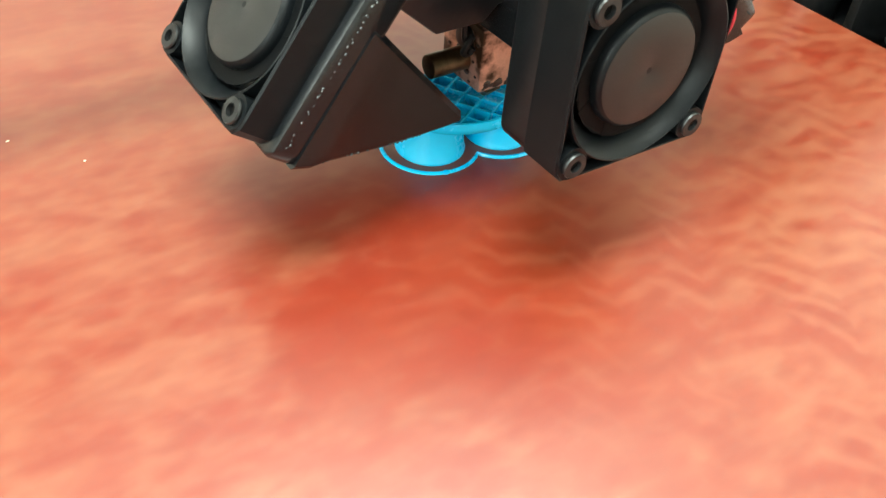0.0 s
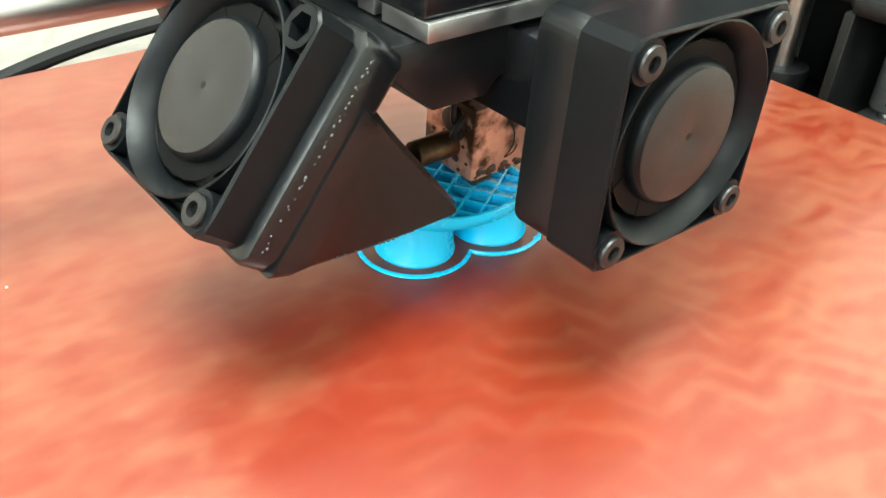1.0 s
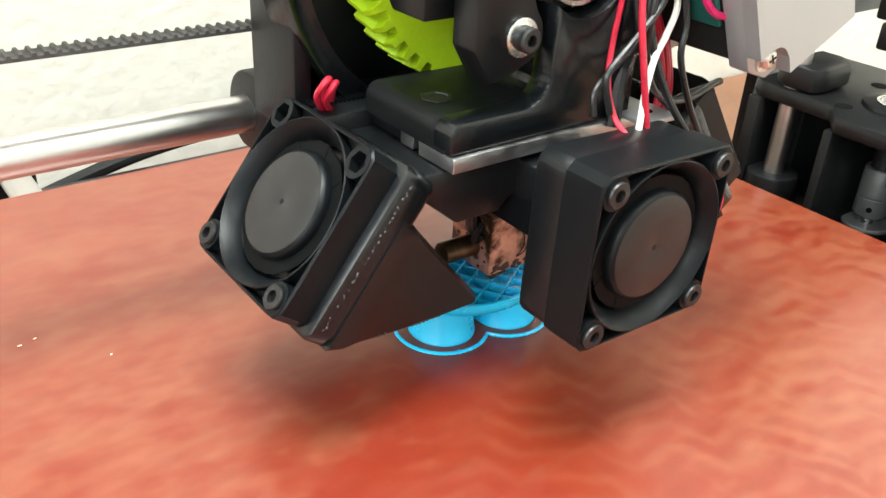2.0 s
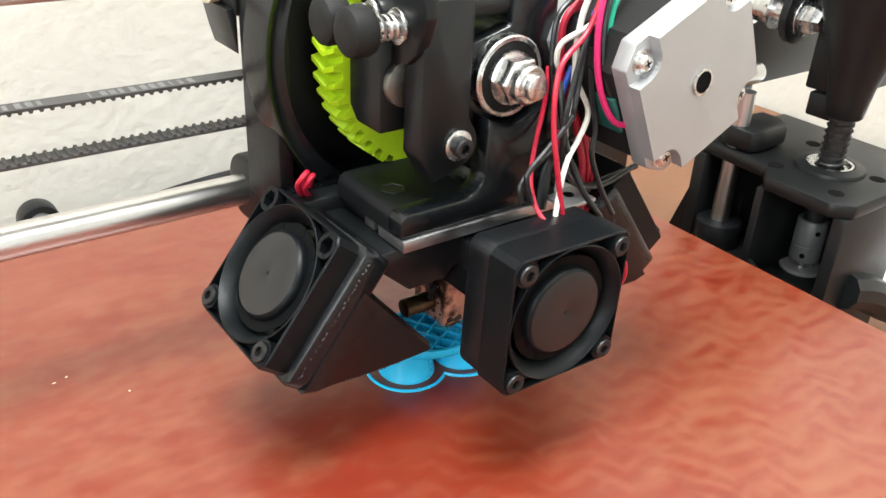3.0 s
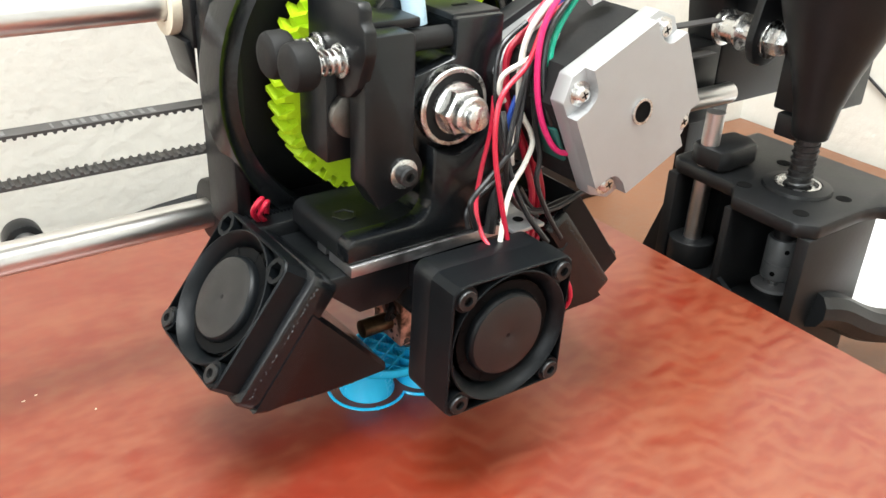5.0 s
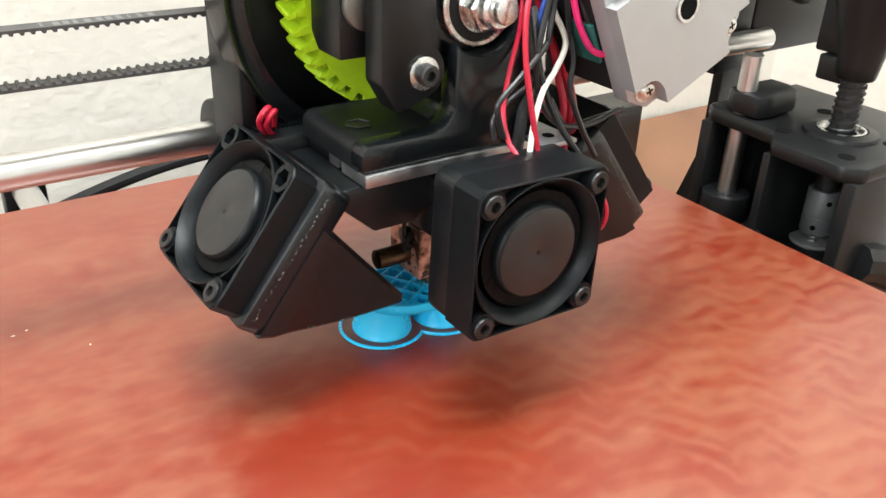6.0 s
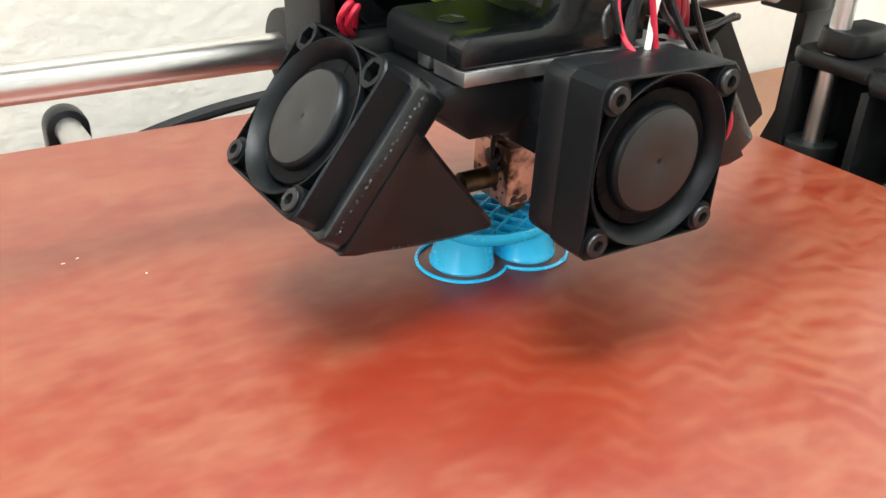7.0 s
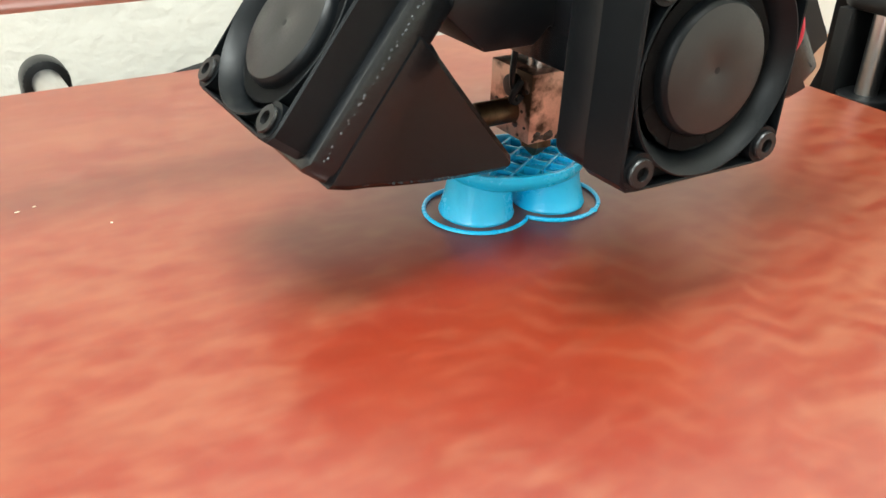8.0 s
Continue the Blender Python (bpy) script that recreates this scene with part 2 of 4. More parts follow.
def prism(pts, axis, a, b, bevel=0.0, bm=None):
    """A polygon in the plane across axis, drawn out from a to b."""
    bm = bm or bmesh.new()

    def at(p, d):
        return {"x": (d, p[0], p[1]), "y": (p[0], d, p[1]), "z": (p[0], p[1], d)}[axis]

    lo = [bm.verts.new(at(p, a)) for p in pts]
    hi = [bm.verts.new(at(p, b)) for p in pts]
    faces = [bm.faces.new(lo), bm.faces.new(hi[::-1])]
    k = len(pts)
    faces += [bm.faces.new((lo[i], hi[i], hi[(i + 1) % k], lo[(i + 1) % k])) for i in range(k)]
    bmesh.ops.recalc_face_normals(bm, faces=faces)
    if bevel:
        e = list({e for v in lo + hi for e in v.link_edges})
        bmesh.ops.bevel(bm, geom=e, offset=bevel, segments=2, affect="EDGES", profile=0.5)
    return bm


def loft(rings, bm=None, closed=True, caps=True):
    """Skin over rings of equally many points."""
    bm = bm or bmesh.new()
    vs = [[bm.verts.new(p) for p in ring] for ring in rings]
    k = len(vs[0])
    for a, b in zip(vs, vs[1:]):
        for i in range(k if closed else k - 1):
            j = (i + 1) % k
            bm.faces.new((a[i], a[j], b[j], b[i]))
    if caps:
        bm.faces.new(vs[0][::-1])
        bm.faces.new(vs[-1])
    return bm


def lathe(profile, seg=32, m=None, bm=None, loop=False):
    """(radius, height) pairs turned round z; loop joins the last to the first."""
    bm = bm or bmesh.new()
    rows = [[(r * math.cos(2 * math.pi * i / seg), r * math.sin(2 * math.pi * i / seg), h) for i in range(seg)] for r, h in profile]
    if loop:
        rows.append(rows[0])
    start = len(bm.verts)
    loft(rows, bm, caps=not loop)
    bm.verts.ensure_lookup_table()
    nv = bm.verts[start:]
    if loop:
        bmesh.ops.remove_doubles(bm, verts=nv, dist=1e-7)
        bm.verts.ensure_lookup_table()
        nv = bm.verts[start:]
    if m:
        bmesh.ops.transform(bm, matrix=m, verts=nv)
    return bm


def smooth_path(pts, steps=6):
    """A soft curve through the points."""
    p = [Vector(q) for q in pts]
    p = [2 * p[0] - p[1]] + p + [2 * p[-1] - p[-2]]
    out = []
    for i in range(1, len(p) - 2):
        for s in range(steps):
            t = s / steps
            out.append(0.5 * (2 * p[i] + (p[i + 1] - p[i - 1]) * t + (2 * p[i - 1] - 5 * p[i] + 4 * p[i + 1] - p[i + 2]) * t * t + (3 * p[i] - p[i - 1] - 3 * p[i + 1] + p[i + 2]) * t ** 3))
    return out + [p[-2]]


def sweep(pts, r, seg=8, steps=6, bm=None, curved=True, shut=False):
    """A round cord along a path."""
    path = smooth_path(pts, steps) if curved else [Vector(q) for q in pts]
    k = len(path)
    side = None
    rows = []
    for i, q in enumerate(path):
        d = (path[(i + 1) % k] - path[i - 1]) if shut else path[min(i + 1, k - 1)] - path[max(i - 1, 0)]
        d.normalize()
        side = (side - d * side.dot(d)) if side else d.orthogonal()
        side.normalize()
        up = d.cross(side)
        rows.append([q + r * (math.cos(2 * math.pi * j / seg) * side + math.sin(2 * math.pi * j / seg) * up) for j in range(seg)])
    if shut:
        rows.append(rows[0])
    return loft(rows, bm, caps=not shut)


def setting(name, bm, material, label, category="", smooth=False):
    ob = part(name, bm, material, smooth=smooth)
    return tagged(ob, label, category or name, kind="structure")


# ---- the room ----
TABLE_Z = -0.07
setting("wall_north", box(-2.0, 0.525, 0.262, 0.36, -0.8, 2.2), WALL, "cream painted wall with a rough rolled texture", "wall")
setting("wall_east", box(0.525, 0.62, -3.0, 0.36, -0.8, 2.2), WALL, "cream painted side wall meeting the back wall", "wall")
# west and south walls are out of view, added white to bounce neutral light
setting("wall_west", box(-2.1, -2.0, -3.0, 0.36, -0.8, 2.2), WHITEWALL, "white painted wall", "wall")
setting("wall_south", box(-2.1, 0.62, -3.1, -3.0, -0.8, 2.2), WHITEWALL, "white painted wall", "wall")
setting("ceiling", box(-2.1, 0.62, -3.1, 0.36, 2.2, 2.3), CEIL, "plain white ceiling")
setting("floor", box(-2.1, 0.62, -3.1, 0.36, -0.9, -0.8), FLOOR, "plain grey floor")

table = thing("table", pose(-0.15, -0.1, -0.8), "brown wooden table that carries the printer", "table")
part("tabletop", box(-0.85, 0.67, -0.5, 0.358, 0.70, 0.73, 0.002), TABLE, table)
leg = part("leg", box(-0.03, 0.03, -0.03, 0.03, 0, 0.70, 0.003), TABLE, table)
leg.matrix_basis = pose(-0.8, -0.45, 0)
for x, y in ((0.6, -0.45), (-0.8, 0.3), (0.6, 0.3)):
    again(leg, pose(x, y, 0))

# ---- print bed ----
BX0, BX1, BY0, BY1 = -0.165, 0.150, -0.150, 0.160
bed = thing("print_bed", pose(0, 0, -0.0055), "worn orange-red build sheet on a glass print bed", "print bed")
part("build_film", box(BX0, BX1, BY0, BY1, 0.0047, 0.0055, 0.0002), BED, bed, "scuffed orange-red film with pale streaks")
part("glass_plate", box(BX0, BX1, BY0, BY1, 0.0005, 0.0046, 0.0004), GLASS_EDGE, bed, "pale glass plate edge")
part("heater_mat", box(BX0 + 0.01, BX1 - 0.01, BY0 + 0.01, BY1 - 0.01, -0.002, 0.0004), RUBBER, bed)
for x in (-0.100, 0.08):
    part("bed_rod_bearing", box(x - 0.012, x + 0.012, -0.06, 0.0, -0.024, -0.0022, 0.003), BLACK, bed)

# ---- frame below the bed: two rods along the bed's travel ----
for x in (-0.077, 0.09):
    bar = thing("bed_guide_rod", pose(x, 0.207, -0.0125), "chrome guide rod in a black end holder behind the bed", "guide rod", "bed guide rods")
    part("rod", rod((0, -0.40, 0), (0, 0.004, 0), 0.0055), STEEL, bar, "polished steel rod")
    ring = [(0.0088 * math.cos(a), 0.0088 * math.sin(a)) for a in [math.pi * i / 14 for i in range(15)]]
    part("end_holder", prism([(-0.0088, -0.0178)] + ring[::-1] + [(0.0088, -0.0178)], "y", 0.000, 0.011, 0.0016), BLACK, bar, "rounded black holder")
bar = part("rear_frame_bar", box(-0.110, 0.300, 0.200, 0.230, TABLE_Z, -0.0304, 0.0015), BLACK)
tagged(bar, "black frame bar lying behind the bed", "frame bar")
cable = part("cable", sweep([(-0.12, 0.246, -0.064), (-0.07, 0.244, -0.044), (-0.02, 0.236, -0.027), (0.02, 0.226, -0.018), (0.06, 0.222, -0.016), (0.11, 0.235, -0.032), (0.16, 0.246, -0.064)], 0.0034, 10), RUBBER)
tagged(cable, "black rubber cable looping behind the bed", "cable")

# ---- printed figure ----
C1, C2 = Vector((-0.0094, 0.0185, 0)), Vector((0.0102, 0.0155, 0))
base = (C1 + C2) / 2
figure = thing("printed_part", pose(base.x, base.y, 0), "half-finished sky-blue plastic print, two legs under an open grid top", "printed part")
A, B = C1 - base, C2 - base
TURN = math.atan2((B - A).y, (B - A).x)
TOP_A, TOP_B, TOP_Z = 0.0176, 0.0134, 0.0135


def oval(a, b, z, k=56, back=0.0):
    """An oval ring along the line through both legs, a little flatter at its ends."""
    out = []
    for i in range(k):
        t = 2 * math.pi * i / k
        x, y = a * math.copysign(abs(math.cos(t)) ** 0.92, math.cos(t)), b * math.copysign(abs(math.sin(t)) ** 0.96, math.sin(t)) + back
        out.append((x * math.cos(TURN) - y * math.sin(TURN), x * math.sin(TURN) + y * math.cos(TURN), z))
    return out


for c, sgn in ((A, -1), (B, 1)):
    rows = []
    for z, r, lean in ((0.0, 0.0091, 0), (0.0005, 0.0092, 0), (0.0012, 0.0089, 0), (0.0035, 0.0085, 0.05), (0.0065, 0.0080, 0.12), (0.0095, 0.0079, 0.20), (0.0118, 0.0081, 0.26)):
        q = c - sgn * Vector((math.cos(TURN), math.sin(TURN), 0)) * (lean * 0.004)
        rows.append([(q.x + r * math.cos(2 * math.pi * i / 48), q.y + r * 1.04 * math.sin(2 * math.pi * i / 48), z) for i in range(48)])
    part("leg", loft(rows), BLUE, figure, "tapered round leg with fine print layers")
shell = [(0.36, 0.30, 0.0062), (0.66, 0.56, 0.0074), (0.86, 0.78, 0.0086), (0.95, 0.91, 0.0098), (0.99, 0.975, 0.0110), (1.0, 1.0, 0.0120), (1.0, 1.0, TOP_Z - 0.0002), (0.99, 0.988, TOP_Z), (0.945, 0.93, TOP_Z), (0.90, 0.86, 0.0098), (0.85, 0.80, 0.0096)]
part("rim", loft([oval(TOP_A * fa, TOP_B * fb, z) for fa, fb, z in shell]), BLUE, figure, "oval shell with a thin raised rim")
for turn in (31, -59):
    dx = Vector((math.cos(radians(turn)), math.sin(radians(turn)), 0))
    nx = Vector((-dx.y, dx.x, 0))
    for i in range(-5, 6):
        o = nx * (i * 0.0049 + 0.0011)
        ts = []
        for j in range(-200, 201):
            p = o + dx * (j * 0.0001)
            u, v = p.x * math.cos(TURN) + p.y * math.sin(TURN), p.y * math.cos(TURN) - p.x * math.sin(TURN)
            if (u / (TOP_A * 0.925)) ** 2 + (v / (TOP_B * 0.905)) ** 2 < 1:
                ts.append(j * 0.0001)
        if len(ts) > 30:
            mm = Matrix.Translation(o + dx * (ts[0] + ts[-1]) / 2) @ Matrix.Rotation(radians(turn), 4, "Z")
            h = TOP_Z - 0.0004 if turn > 0 else TOP_Z - 0.0007
            part("infill_wall", box(-(ts[-1] - ts[0]) / 2, (ts[-1] - ts[0]) / 2, -0.00026, 0.00026, 0.0097, h, m=mm), BLUE, figure, smooth=False)
# a closed line printed round the figure, pinched between the two legs
SK = 0.0129
half = (B - A).length / 2
th = math.acos(half / SK)
d0 = math.atan2((B - A).y, (B - A).x)
path = [(B.x + SK * math.cos(d0 - math.pi + th + (2 * math.pi - 2 * th) * i / 40), B.y + SK * math.sin(d0 - math.pi + th + (2 * math.pi - 2 * th) * i / 40), 0.0004) for i in range(41)]
path += [(A.x + SK * math.cos(d0 + th + (2 * math.pi - 2 * th) * i / 40), A.y + SK * math.sin(d0 + th + (2 * math.pi - 2 * th) * i / 40), 0.0004) for i in range(1, 40)]
skirt = part("skirt_line", sweep(path, 0.00055, 6, curved=False, shut=True), BLUE)
skirt.matrix_basis = pose(base.x, base.y, 0)
tagged(skirt, "thin sky-blue plastic outline laid on the bed", "skirt line")
for q in (path[12], path[72]):
    bm = bmesh.new()
    bmesh.ops.create_icosphere(bm, subdivisions=2, radius=0.0009, matrix=Matrix.Translation((q[0], q[1], 0.0005)) @ Matrix.Diagonal((1.2, 1, 0.6, 1)))
    part("seam_blob", bm, BLUE, skirt)

for k, (x, y) in enumerate(((-0.1060, 0.0700), (-0.1020, 0.0712), (-0.0880, 0.0540))):
    bm = bmesh.new()
    bmesh.ops.create_icosphere(bm, subdivisions=1, radius=0.0004, matrix=Matrix.Diagonal((1.8 - 0.4 * k, 0.8, 0.35, 1)))
    chip = part("plastic_fleck", bm, CREAM)
    chip.matrix_basis = pose(x, y, 0.0002, 0, 0, 25 * k)
    tagged(chip, "tiny pale plastic fleck stuck to the bed", "fleck", "flecks on the bed")

# ---- gantry rods and belts ----
RY = 0.0686
for z, nm in ((0.0516, "lower"), (0.1205, "upper")):
    g = part("gantry_rod", rod((-0.45, 0, 0), (0.228, 0, 0), 0.0050, seg=40), STEEL)
    g.matrix_basis = pose(0, RY, z)
    tagged(g, "polished steel gantry rod under the print carriage" if nm == "lower" else "polished steel gantry rod above the belts", "gantry rod", "gantry rods")
BZ0, BZ1, BYC = 0.0766, 0.0914, 0.0620
belt = thing("timing_belt", pose(0, BYC, BZ0), "black toothed rubber timing belt in two runs", "timing belt")


def belt_run(z, flip):
    bm = box(-0.45, 0.200, -0.003, 0.003, z - 0.0004, z + 0.0004)
    for i in range(int(0.45 / 0.0026)):
        x = -0.449 + i * 0.0026
        if x < -0.04:
            s = -flip
            prism([(x, z + s * 0.0004), (x + 0.0013, z + s * 0.0004), (x + 0.0010, z + s * 0.0011), (x + 0.0003, z + s * 0.0011)], "y", -0.003, 0.003, bm=bm)
    return bm


part("upper_run", belt_run(BZ1 - BZ0, 1), BELT, belt, smooth=False)
part("lower_run", belt_run(0.0, -1), BELT, belt, smooth=False)
PRINT = mat("worn_grey_print", (0.15, 0.15, 0.145), 0.6, var=0.3, scale=400)
for i in range(26):
    if i in (11, 12, 13, 14):
        continue
    x = -0.125 + i * 0.0027 + random.uniform(-0.0003, 0.0003)
    part("printed_mark", box(x, x + random.choice((0.0006, 0.0011, 0.0016)), -0.0020, 0.0018, BZ1 - BZ0 + 0.0004, BZ1 - BZ0 + 0.00046), PRINT, belt, "worn grey printed bar", smooth=False)

# ---- fans ----


def fan(parent, screwed):
    """A 40 mm fan in the parent's axes: face at z = 0 looking along +z."""
    frm = bmesh.new()
    seg = 64

    def square(r, c, z):
        out = []
        for i in range(seg):
            t = 2 * math.pi * (i + 0.5) / seg
            x, y = math.cos(t), math.sin(t)
            k = r / max(abs(x), abs(y))
            x, y = x * k, y * k
            e = r - c
            if abs(x) > e and abs(y) > e:
                v = Vector((abs(x) - e, abs(y) - e)).normalized() * c
                x, y = math.copysign(e + v.x, x), math.copysign(e + v.y, y)
            out.append((x, y, z))
        return out

    def circle(r, z):
        return [(r * math.cos(2 * math.pi * (i + 0.5) / seg), r * math.sin(2 * math.pi * (i + 0.5) / seg), z) for i in range(seg)]

    loft([circle(18.4e-3, -3e-3), square(19.3e-3, 3e-3, -3e-3), square(19.3e-3, 3e-3, -0.1e-3), square(19.6e-3, 3e-3, 0), square(20e-3, 3.2e-3, -0.4e-3), square(20e-3, 3.2e-3, -10e-3), circle(16.0e-3, -10e-3), circle(15.8e-3, -6.6e-3), circle(16.1e-3, -5.0e-3), circle(16.6e-3, -3.6e-3), circle(17.3e-3, -2.2e-3), circle(18.1e-3, -1.0e-3), circle(18.8e-3, -0.2e-3), circle(19.2e-3, 0.15e-3), circle(19.5e-3, 0), circle(19.45e-3, -3e-3)], frm, caps=False)
    part("frame", frm, FANBLACK, parent)
    for i, (sx, sy) in enumerate(((-1, 1), (1, 1), (-1, -1), (1, -1))):
        bm = bmesh.new()
        cx, cy = 16e-3 * sx, 16e-3 * sy
        hexa = (sx, sy) not in screwed
        k = 24
        outer, inner = [], []
        for j in range(k):
            t = 2 * math.pi * j / k
            out_r = 3.6e-3
            x, y = cx + out_r * math.cos(t), cy + out_r * math.sin(t)
            x = math.copysign(min(abs(x), 19.7e-3), x)
            y = math.copysign(min(abs(y), 19.7e-3), y)
            outer.append((x, y))
            ri = 2.5e-3 * math.cos(math.pi / 6) / math.cos((t % (math.pi / 3)) - math.pi / 6) if hexa else 2.3e-3
            inner.append((cx + ri * math.cos(t), cy + ri * math.sin(t)))
        loft([[(x, y, -3.2e-3) for x, y in outer], [(x, y, 0.1e-3) for x, y in outer], [(x, y, 0.1e-3) for x, y in inner], [(x, y, -7e-3) for x, y in inner]], bm, caps=False)
        part("screw_boss", bm, FANBLACK, parent)
        if not hexa:
            s = part("screw", lathe([(2.6e-3, 0.1e-3), (2.75e-3, 0.7e-3), (2.6e-3, 1.1e-3), (1.35e-3, 1.15e-3), (1.3e-3, -0.8e-3)], 24, Matrix.Translation((cx, cy, 0))), SCREW, parent, "black socket head screw")
            part("socket", rod((cx, cy, -0.3e-3), (cx, cy, 0.25e-3), 1.29e-3, seg=6), SOCKET, s)
    hub = part("hub", lathe([(0, -9e-3), (12.6e-3, -9e-3), (12.6e-3, -2.6e-3), (12.45e-3, -1.8e-3), (12.1e-3, -1.2e-3), (11.6e-3, -0.8e-3), (0.5e-3, -0.7e-3)], 48), FANBLACK, parent)
    part("hub_label", lathe([(11.6e-3, -0.72e-3), (11.4e-3, -0.64e-3), (0.9e-3, -0.62e-3), (0.5e-3, -0.75e-3), (0.1e-3, -0.75e-3)], 48), HUBGREY, parent, "dark grey hub sticker")
    bm = bmesh.new()
    rings = []
    for i in range(5):
        f = i / 4
        r = (11.9 + 3.7 * f) * 1e-3
        t0, t1 = 0.10 * f, 0.10 * f + 0.76
        rings.append([(r * math.cos(a), r * math.sin(a), z) for a, z in ((t0, -3.0e-3), (t0 + 0.25, -3.04e-3), (t0 + 0.5, -3.08e-3), (t1, -3.12e-3), (t1, -3.7e-3), (t0, -3.5e-3))])
    loft(rings, bm)
    blade = part("blade", bm, BLADE, parent)
    for i in range(1, 9):
        again(blade, Matrix.Rotation(2 * math.pi * i / 9, 4, "Z"))
    part("back_grille", lathe([(15.8e-3, -9.6e-3), (0.1e-3, -9.6e-3), (0.1e-3, -9.9e-3), (15.8e-3, -9.9e-3)], 32), RUBBER, parent)


front = thing("heatsink_fan", pose(0, -0.040, 0.050, 90, 0, 0) @ pose(0, 0, 0, 0, 0, -1.46), "black square cooling fan with a grey hub, facing forward", "fan")
fan(front, {(-1, 1), (1, 1), (-1, -1), (1, -1)})
CORNERS = [(sx * 0.0160 + 0.0036 * math.cos(radians(a0 + 15 * i)), sy * 0.0160 + 0.0036 * math.sin(radians(a0 + 15 * i))) for sx, sy, a0 in ((1, 1, 0), (-1, 1, 90), (-1, -1, 180), (1, -1, 270)) for i in range(7)]
bm = prism(CORNERS, "z", -0.0188, -0.0101, 0.0008)
part("fan_shroud", bm, BLACK, front, "glossy black printed shroud")


def duct_fan(sign):
    """A tilted fan with a tapering duct that ends beside the nozzle; sign -1: on the side of smaller x."""
    f = Vector((sign * 0.797, 0, 0.604))
    up = Vector((-sign * 0.604, 0, 0.797))
    side = up.cross(f)
    m = Matrix.Identity(4)
    for i, col in enumerate((side, up, f)):
        for j in range(3):
            m[j][i] = col[j]
    m.translation = (sign * 0.0583, 0.0150, 0.0528) if sign < 0 else (0.0605, 0.0085, 0.0545)
    ob = thing("part_cooling_fan", m, "black tilted fan with a printed duct aimed at the print", "fan", "part cooling fans")
    fan(ob, {(-1, -1), (1, -1)})
    inv = m.inverted() @ Matrix.Translation((0, 0, 0) if sign < 0 else (0.0022, -0.0065, 0.0017))
    # flange behind the fan, then the taper to the slot
    s = 1 if sign < 0 else -1
    fl = prism([(s * x, y) for x, y in ((-0.0203, -0.0185), (-0.0185, -0.0212), (0.0205, -0.0212), (0.0226, -0.0190), (0.0226, 0.0190), (0.0205, 0.0210), (-0.0185, 0.0205), (-0.0203, 0.0185))], "z", -0.0165, -0.0074, 0.0013)
    part("duct_flange", fl, BLACK_GLOSS, ob, "glossy printed flange")
    yf, yb = -0.0080, 0.034
    secs = []
    for t in (-0.10, 0.0, 0.12, 0.3, 0.5, 0.72, 0.9, 1.0):
        top = Vector((sign * (0.0385 + (0.0132 - 0.0385) * t), 0, 0.0512 + (0.0218 - 0.0512) * t))
        bot = Vector((sign * (0.0560 + (0.0145 - 0.0560) * t), 0, 0.0262 + (0.0188 - 0.0262) * t - 0.0012 * math.sin(math.pi * t)))
        y0 = yf + (0.0 - yf) * max(t, 0.0) ** 0.7
        y1 = yb + (0.021 - yb) * t
        c = 0.0012
        secs.append([(top.x, y0 + c, top.z), (top.x + sign * c * 0.5, y0, top.z - c), (bot.x - sign * c * 0.3, y0, bot.z + c), (bot.x, y0 + c, bot.z), (bot.x, y1, bot.z), (top.x, y1, top.z)])
    bm = loft(secs)
    bmesh.ops.transform(bm, matrix=inv, verts=bm.verts)
    part("duct", bm, BLACK_GLOSS, ob, "tapering printed duct with a rounded nose")
    # beads of the print seam on the flange, paler than its plastic to paint glints
    bm = bmesh.new()
    for i in range(52):
        if random.random() < 0.42:
            continue
        q = Vector((0, -0.0172 + i * 0.00068 + random.uniform(-0.0004, 0.0004), -0.0098 + random.uniform(-0.0003, 0.0003)))
        q.x = 0.0226 * s
        bmesh.ops.create_icosphere(bm, subdivisions=1, radius=random.uniform(0.00013, 0.00028), matrix=Matrix.Translation(q) @ Matrix.Diagonal((1, 1.5, 1.0, 1)))
    for i in range(26):
        t = 0.06 + 0.026 * i + random.uniform(-0.006, 0.006)
        y0 = yf * (1 - t ** 0.7)
        q = inv @ Vector((sign * (0.0560 - 0.0415 * t) - sign * 0.0004, y0, 0.0262 - 0.0074 * t - 0.0012 * math.sin(math.pi * t) + 0.0011))
        if random.random() < 0.65:
            bmesh.ops.create_icosphere(bm, subdivisions=1, radius=random.uniform(0.00012, 0.00026), matrix=Matrix.Translation(q) @ Matrix.Diagonal((1.2, 1.6, 1.6, 1)))
    tagged(part("seam_bead", bm, BEAD, ob), kind="stuff")
    return ob


duct_fan(-1)
duct_fan(1)

# ---- mounting plate, hot end ----
plate = thing("mounting_plate", pose(0, 0, 0.0633), "bare aluminium mounting plate below the extruder", "plate")
part("plate", box(-0.0305, 0.0330, -0.0090, 0.0035, -0.0017, 0.0017, 0.0003), ALU, plate)
part("tab", box(-0.0300, 0.0330, 0.0062, 0.0112, -0.0017, 0.0017, 0.0003), ALU, plate)
part("spacer", box(-0.0290, 0.0330, 0.0114, 0.0400, -0.0017, 0.0017, 0.0003), BLACK, plate, "black spacer")
part("bridge", box(-0.0270, 0.0330, 0.0036, 0.0061, -0.0016, 0.0016), BLACK, plate)
part("lug", box(0.0190, 0.0306, -0.0168, -0.0068, 0.0018, 0.0030, 0.0002), CAST, plate, "drilled aluminium lug")
part("lug_hole", rod((0.0252, -0.0110, 0.0028), (0.0252, -0.0110, 0.0031), 0.0017, seg=20), SOCKET, plate)
